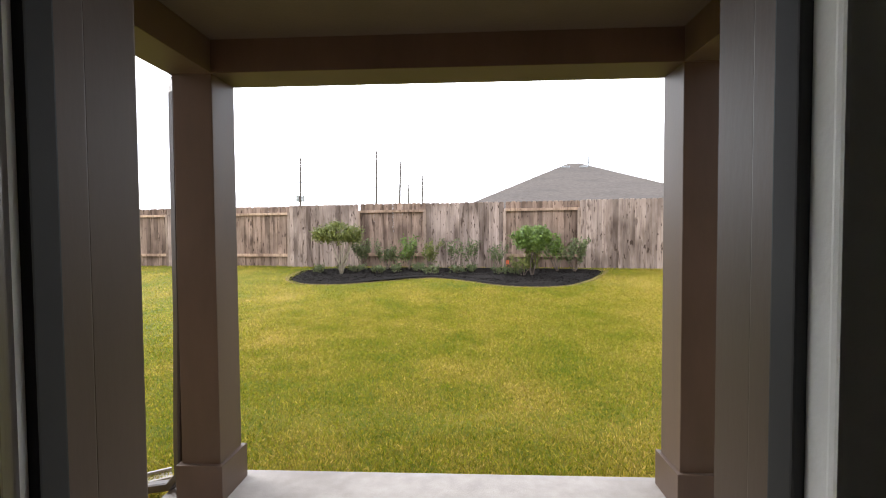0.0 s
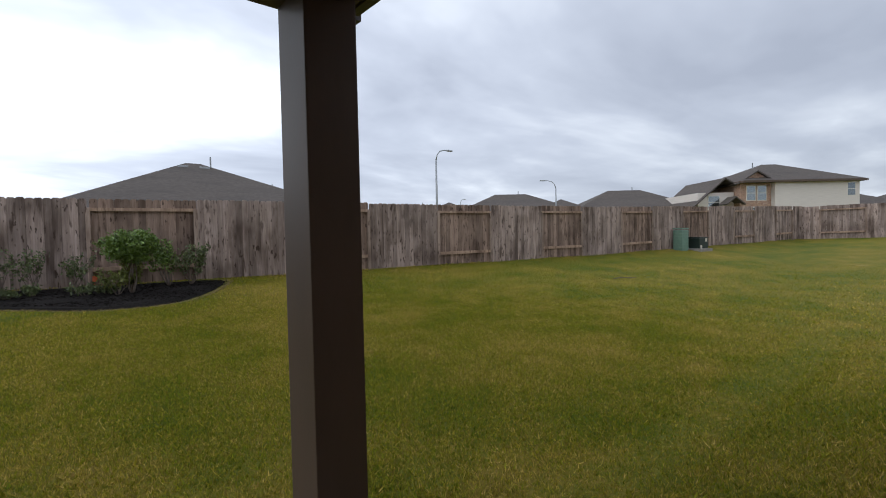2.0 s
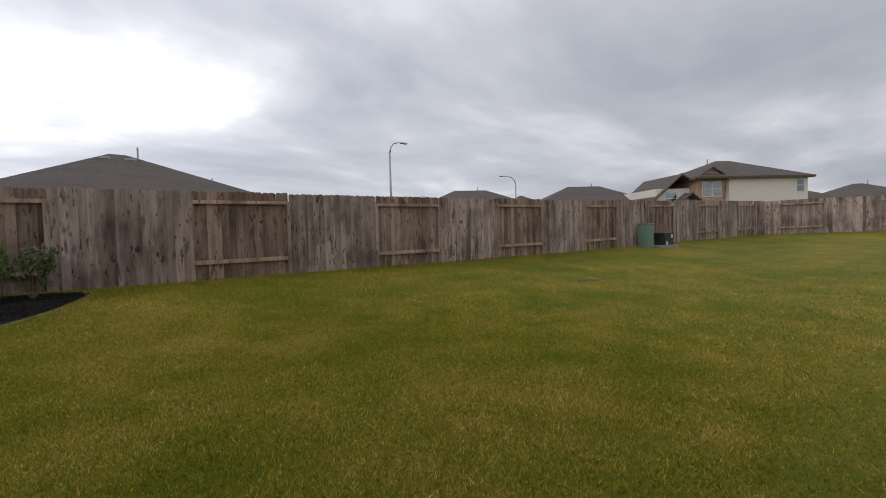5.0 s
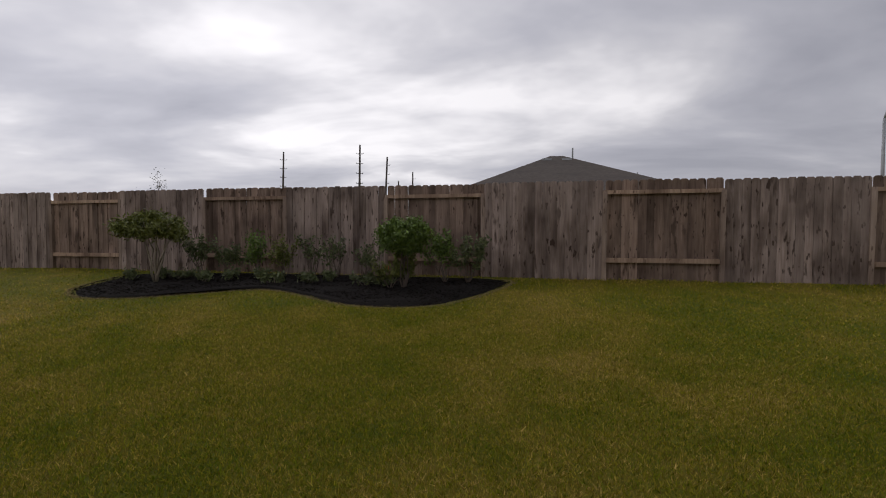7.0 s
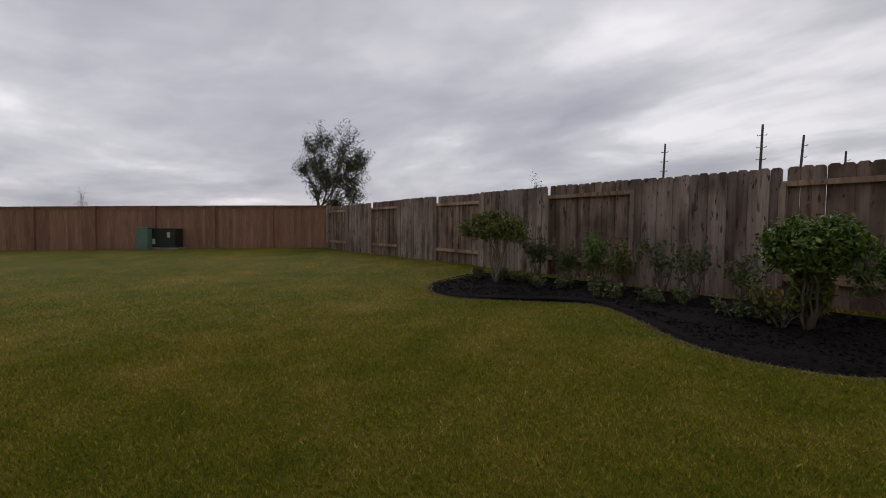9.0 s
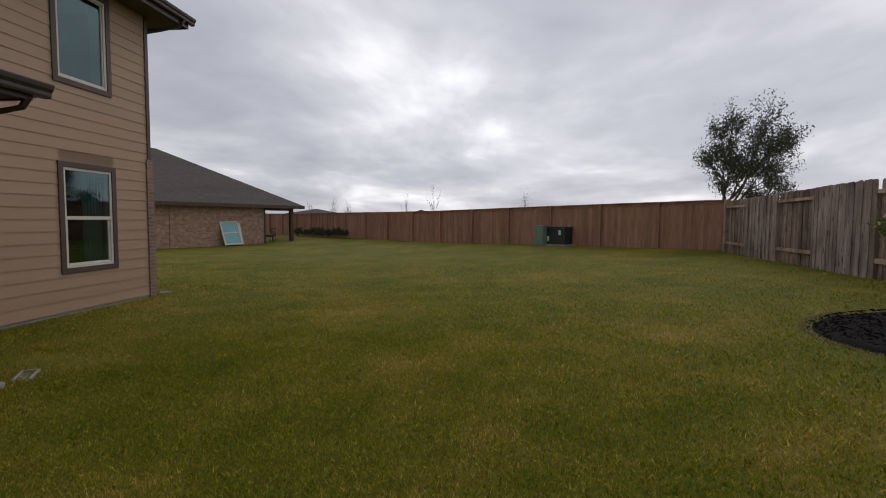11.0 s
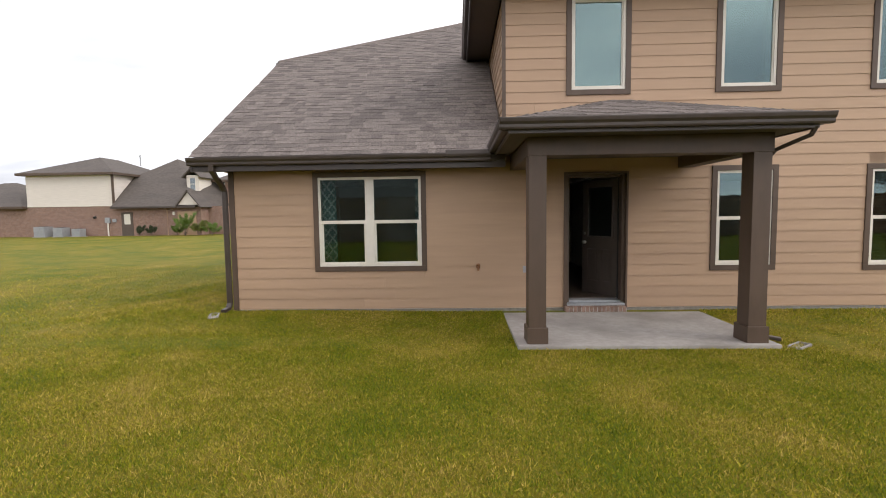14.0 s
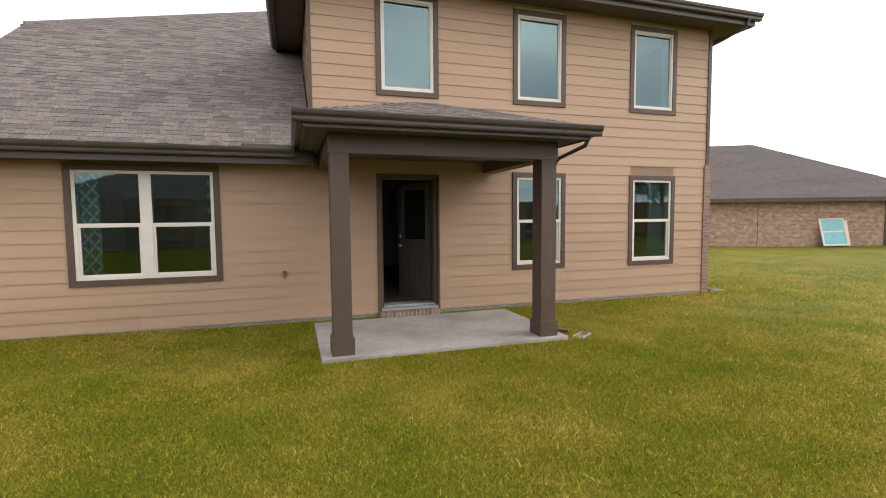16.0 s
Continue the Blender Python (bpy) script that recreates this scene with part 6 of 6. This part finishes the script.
def build_right_houses():
    """Houses beyond the right-hand fences."""
    # two-storey house with brick gable and cream side
    h = thing("two_storey_house", "two-storey cream and brick house with grey-brown hip roof", "house", pose(57.0, 15.2, 1.25, 0, 0, -40.0))
    part("wall", box_bm(0, 8.6, 0, 10, -0.5, 5.0), M["cream"], h, "cream siding wall")
    part("brick_front", box_bm(-3.2, -0.05, 0.5, 10, -0.5, 5.0), M["brick_a"], h, "tan brick bay")
    part("wing", box_bm(-7.0, -3.25, 1.5, 10, -0.5, 4.0), M["cream"], h)
    hip_roof(h, -3.0, 8.6, 0, 10, 5.0, 0.42)
    part("gable_roof", prism_bm([(-3.7, 0.1, 4.8), (-1.6, 0.1, 6.1), (-1.6, 6, 6.1), (-3.7, 6, 4.8)], 0.12), M["far_shingle"], h)
    part("gable_roof", prism_bm([(0.5, 0.1, 4.8), (-1.6, 0.1, 6.1), (-1.6, 6, 6.1), (0.5, 6, 4.8)], 0.12), M["far_shingle"], h)
    part("gable", prism_bm([(-3.3, 0.42, 4.9), (0.1, 0.42, 4.9), (-1.6, 0.42, 6.0)], 0.08), M["brick_a"], h)
    part("wing_roof", prism_bm([(-7.7, 1.0, 2.6), (-4.4, 1.0, 5.5), (-4.4, 9, 5.5), (-7.7, 9, 2.6)], 0.12), M["far_shingle"], h)
    part("wing_roof", prism_bm([(-3.0, 1.0, 4.7), (-4.4, 1.0, 5.5), (-4.4, 9, 5.5), (-3.0, 9, 4.7)], 0.12), M["far_shingle"], h)
    part("porch_roof", prism_bm([(-4.9, 0.0, 2.7), (-3.9, 0.0, 3.5), (-3.9, 1.6, 3.5), (-4.9, 1.6, 2.7)], 0.1), M["far_shingle"], h)
    part("porch_roof", prism_bm([(-2.9, 0.0, 2.7), (-3.9, 0.0, 3.5), (-3.9, 1.6, 3.5), (-2.9, 1.6, 2.7)], 0.1), M["far_shingle"], h)
    add_far_window(h, 7.3, 8.2, 0.0, 3.3, 4.7, -1)
    for x in (-2.6, -1.5):
        add_far_window(h, x, x + 1.0, 0.5, 3.0, 4.6, -1)
        add_far_window(h, x, x + 1.0, 0.5, 0.8, 2.4, -1)
    add_far_window(h, -6.0, -4.7, 1.5, 2.3, 3.7, -1)
    vent(h, 1.0, 5, 7.0, 0.5)
    # single-storey roofs
    rows = ((52.5, 27.0, -42, 15, 11, 2.9, 0.48, "far_shingle"), (43.0, 37.0, -38, 15, 11, 3.0, 0.45, ""), (35.0, 46.0, -30, 10, 8, 2.7, 0.40, ""), (71.0, 4.0, -55, 10, 9, 2.8, 0.42, ""),
            (84.0, -4.0, -65, 14, 11, 3.0, 0.42, ""), (92.0, 16.0, -60, 12, 10, 3.0, 0.42, ""))
    for x, y, turn, w, d, e, p, _ in rows:
        h = thing("neighbour_house", "single-storey house with a grey-brown hip roof beyond the fence", "house", pose(x, y, 0.8, 0, 0, turn), "far houses")
        part("wall", box_bm(-w / 2, w / 2, 0, d, -1.0, e), M["brick_b"], h)
        top = hip_roof(h, -w / 2, w / 2, 0, d, e, p)
        part("wall", box_bm(-w / 2 - 4, -w / 2 + 1, 1.5, d - 1, -1.0, e), M["cream"], h)
        hip_roof(h, -w / 2 - 4, -w / 2 + 3, 1.5, d - 1, e, p, "wing_roof")
        vent(h, 1.0, d / 2, top, 0.4)


def build_street_lamp(x, y, high, arm_turn, out=1.7):
    z = float(gz(x, y)) - 0.3
    l = thing("street_lamp", "grey steel street lamp with a curved arm", "street lamp", pose(x, y, z, 0, 0, arm_turn), "street lamps")
    part("pole", tube_bm([(0, 0, 0), (0, 0, high * 0.5), (0, 0, high - 0.9)], [0.10, 0.085, 0.07], 10), M["grey_metal"], l, "", True)
    part("arm", tube_bm([(0, 0, high - 0.95), (0.12, 0, high - 0.5), (0.45, 0, high - 0.15), (0.95, 0, high - 0.02), (out - 0.4, 0, high)], [0.06, 0.05, 0.045, 0.04, 0.04], 8), M["grey_metal"], l, "", True)
    part("lamp_head", box_bm(out - 0.45, out + 0.15, -0.12, 0.12, high - 0.06, high + 0.05, 0.04), M["grey_metal"], l)


def build_utility_pole(x, y, top, lean, kind):
    p = thing("utility_pole", "tall dark wooden power pole with side insulators", "utility pole", pose(x, y, -0.5, 0, lean, 0), "utility poles")
    part("pole", tube_bm([(0, 0, 0), (0, 0, top * 0.5), (0, 0, top)], [0.19, 0.16, 0.12], 10), M["pole_wood"], p, "", True)
    for k in range(4 if kind else 3):
        z = top - 1.2 - k * 1.35
        for q in (1, -1):
            if kind or q > 0:
                part("insulator", tube_bm([(q * 0.15, 0, z), (q * 0.40, 0, z - 0.05), (q * 0.48, 0, z + 0.10)], [0.045, 0.04, 0.055], 6), M["pole_wood"], p)
    if kind == 2:
        for q in (-0.42, 0.45):
            part("transformer", tube_bm([(q, 0, top - 7.0), (q, 0, top - 6.1)], [0.29, 0.29], 10), M["grey_metal"], p)


build_back_house()
build_brick_neighbour()
build_left_house()
build_right_houses()
for x, y, w in ((-124.5, -14.2, 4.5), (-127.0, -4.8, 5.5), (-118.0, -41.0, 7.0)):
    far = thing("far_house", "low distant house with a brown hip roof past the stained fence", "house", pose(x, y, 0.0), "distant houses")
    part("wall", box_bm(-w, w, -w, w, -0.5, 2.6), M["brick_b"], far)
    hip_roof(far, -w, w, -w, w, 2.6, 1.7 / (w + 0.45))
build_street_lamp(24.6, 29.8, 8.0, 5)
build_street_lamp(45.8, 33.8, 6.7, 140)
build_street_lamp(60.0, 66.0, 8.0, 20)
build_utility_pole(-27.0, 74.0, 14.1, 1.5, 2)
build_utility_pole(-13.3, 67.2, 13.8, 1.0, 1)
build_utility_pole(-11.0, 73.4, 13.1, 2.5, 0)
build_utility_pole(-11.2, 88.1, 11.1, 0.5, 0)
build_utility_pole(-8.4, 86.6, 12.5, 0.5, 0)


# ---- utility boxes on the lawn ----
def build_pedestal(x, y, turn=0):
    p = thing("utility_pedestal", "pale green plastic utility pedestal with ribbed sides", "utility box", pose(x, y, float(gz(x, y)), 0, 0, turn), "utility pedestals")
    part("body", box_bm(-0.21, 0.21, -0.2, 0.2, -0.05, 0.84, 0.03), M["pedestal"], p)
    for i in range(7):
        part("rib", box_bm(-0.225, 0.225, -0.215, 0.215, 0.06 + i * 0.115, 0.115 + i * 0.115, 0.01), M["pedestal"], p)
    part("lid", box_bm(-0.235, 0.235, -0.225, 0.225, 0.865, 0.92, 0.02), M["pedestal"], p)


build_pedestal(20.6, 8.85, -10)
build_pedestal(-19.9, 8.55, 50)


def build_transformer(x, y, turn, w, d, h, label):
    p = thing("transformer_box", label, "transformer", pose(x, y, float(gz(x, y)), 0, 0, turn))
    part("base_pad", box_bm(-w / 2 - 0.12, w / 2 + 0.12, -d / 2 - 0.12, d / 2 + 0.12, -0.08, 0.07, 0.01), M["concrete"], p)
    part("cabinet", box_bm(-w / 2, w / 2, -d / 2, d / 2, 0.071, h, 0.03), M["dark_green"], p)
    part("lid", box_bm(-w / 2 - 0.02, w / 2 + 0.02, -d / 2 - 0.02, d / 2 + 0.02, h + 0.001, h + 0.05, 0.015), M["dark_green"], p)
    for q in (-0.3, 0.25):
        part("warning_label", box_bm(q * w - 0.06, q * w + 0.06, -d / 2 - 0.006, -d / 2 - 0.001, h * 0.45 + q * 0.5, h * 0.72 + q * 0.5), M["vinyl"], p, "pale warning label")


build_transformer(-19.9, 9.35, 50, 1.08, 0.8, 0.80, "dark green metal transformer box on a concrete pad")
build_transformer(21.45, 8.5, -10, 0.62, 0.5, 0.5, "small dark utility box on a pad beside the fence")


# ---- small things in the yard ----
def build_small_things():
    m = thing("marker_flag", "small orange plastic marker stake in the mulch", "marker", pose(0.95, fence_y(0.95) - 0.28, float(gz(0.95, 11.6)) + 0.02))
    part("stake", tube_bm([(0, 0, 0), (0, 0, 0.16)], [0.012, 0.012], 6), M["orange"], m)
    part("flag", box_bm(-0.02, 0.06, -0.006, 0.006, 0.13, 0.24, 0.003), M["orange"], m)
    s = tube_bm([(-0.35, 0, 0.02), (-0.1, 0.05, 0.035), (0.15, -0.02, 0.025), (0.4, 0.05, 0.02)], [0.012, 0.015, 0.012, 0.006], 6)
    ob = part("fallen_branch", s, M["bark"], None, at=pose(11.9, 6.55, float(gz(11.9, 6.55)) + 0.015, 0, 0, -25))
    tagged(ob, "short dead branch lying on the lawn", "branch")


build_small_things()

# far trees over the fence line
limb_tree("tree", -27.0, 22.5, 0.3, 3.9, 1.5, "round green tree behind the fence", 8, 2600, "leaf_tree", 0.16, 0.10, depth=3)
limb_tree("bare_tree", -13.6, 27.0, 0.3, 4.2, 1.0, "thin half-bare tree behind the fence", 9, 900, "far_leaf", 0.10, 0.10, depth=3)
for i, (x, y, h) in enumerate(((-55.9, -17.0, 4.2), (-56.2, -14.5, 4.6), (-56.4, -12.5, 4.6), (-57.3, -5.2, 5.4), (-57.7, -1.6, 6.6), (-59.1, 9.9, 6.0), (-58.0, 20.5, 4.0))):
    limb_tree("bare_tree", x, y, -0.3, h, 0.9, "leafless young street tree", 90 + i, 0, "far_leaf", 0.1, 0.07, bare=True, depth=3)
for i, (x, y) in enumerate(((29.3, -31.5), (28.2, -31.5), (25.8, -31.2), (24.8, -30.6), (23.8, -30.9), (22.6, -30.8))):
    build_shrub(x, y, (0.85, 0.8, 0.8, 2.0, 1.2, 1.0)[i], (0.55, 0.55, 0.7, 0.8, 0.9, 0.9)[i], ("leaf_tree", "leaf_tree", "leaf", "leaf", "leaf_yellow", "leaf")[i], 5200, 130 + i, "dark green shrub by a neighbour's wall")
for i in range(7):
    y = -4.0 - 5.2 * i / 6
    build_shrub(-15.9 - (14.78 - y) / 1.2646 + 0.9, y, 0.60 + 0.10 * math.sin(i * 2.3), 0.8, "leaf_tree", 1000, 150 + i, "low dark hedge plant along the stained fence", "hedge_plant")


# ---- grass ----
def outside_bed(x, y):
    near = (x > -5.0) & (x < 3.9) & (y > 9.2)
    ins = np.zeros(len(x), bool)
    for (a, b), (c, d) in zip(BED_EDGE, BED_EDGE[1:] + BED_EDGE[:1]):
        if b != d:
            ins ^= near & ((b > y) != (d > y)) & (x < (c - a) * (y - b) / (d - b) + a)
    return ~ins


def blades(x, y, rng, tall, wide, lean, mat, label):
    """One upright, slightly bent blade at every place."""
    n = len(x)
    z = gz(x, y) - 0.004
    th = rng.uniform(0, math.tau, n)
    h = tall * rng.uniform(0.45, 1.25, n)
    tip = rng.normal(0, lean, (n, 2)) * h[:, None]
    w = wide * rng.uniform(0.6, 1.3, n)
    dx, dy = np.cos(th) * w / 2, np.sin(th) * w / 2
    v = np.stack([np.stack([x - dx, y - dy, z], -1), np.stack([x + dx, y + dy, z], -1), np.stack([x + tip[:, 0], y + tip[:, 1], z + h], -1)], 1)
    g = soup("grass", v, [(0, 1, 2)], mat, None, label, "stuff")
    tagged(g, category="grass")


def build_grass():
    """Short blades in three layers, thinning out smoothly away from the middle of the lawn, and a dry trimmed rim round the bed."""
    rng = np.random.default_rng(2)
    layers = ((-4.5, 8.5, 0.05, 9.5, 12000, 0.027, 0.0054, 5.3), (-9.0, 12.0, -4.0, 12.0, 2600, 0.030, 0.010, 8.0), (-16.0, 21.0, -9.0, 14.2, 620, 0.034, 0.016, 15.0))
    for x0, x1, y0, y1, density, tall, wide, reach in layers:
        n = int((x1 - x0) * (y1 - y0) * density)
        x, y = rng.uniform(x0, x1, n), rng.uniform(y0, y1, n)
        r = np.hypot((x - 1.8) * 0.9, y - 4.1) / reach
        keep = (y < fence_y(x) + 0.02) & ~((x > -1.86) & (x < 1.40) & (y < 2.13)) & ~((x > -6.6) & (x < 6.02) & (y < 0.03)) & (rng.uniform(0, 1, n) < np.exp(-r ** 4))
        x, y = x[keep], y[keep]
        out = outside_bed(x, y)
        blades(x[out], y[out], rng, tall, wide, 0.62, M["blade"], "short mown lawn grass, green with straw-coloured blades")
    x, y = [], []
    for (a, b), (c, d) in zip(BED_EDGE, BED_EDGE[1:] + BED_EDGE[:1]):
        n = int(math.hypot(c - a, d - b) * 420)
        k = rng.uniform(0, 1, n)
        off = np.abs(rng.normal(0, 0.035, n)) + 0.005
        ln = math.hypot(c - a, d - b) + 1e-9
        x.append(a + (c - a) * k + off * (d - b) / ln); y.append(b + (d - b) * k - off * (c - a) / ln)
    x, y = np.concatenate(x), np.concatenate(y)
    out = outside_bed(x, y) & (y < fence_y(x) - 0.05)
    blades(x[out], y[out], rng, 0.035, 0.009, 0.9, M["straw"], "dry straw-coloured trimmed grass rim round the planting bed")


build_grass()
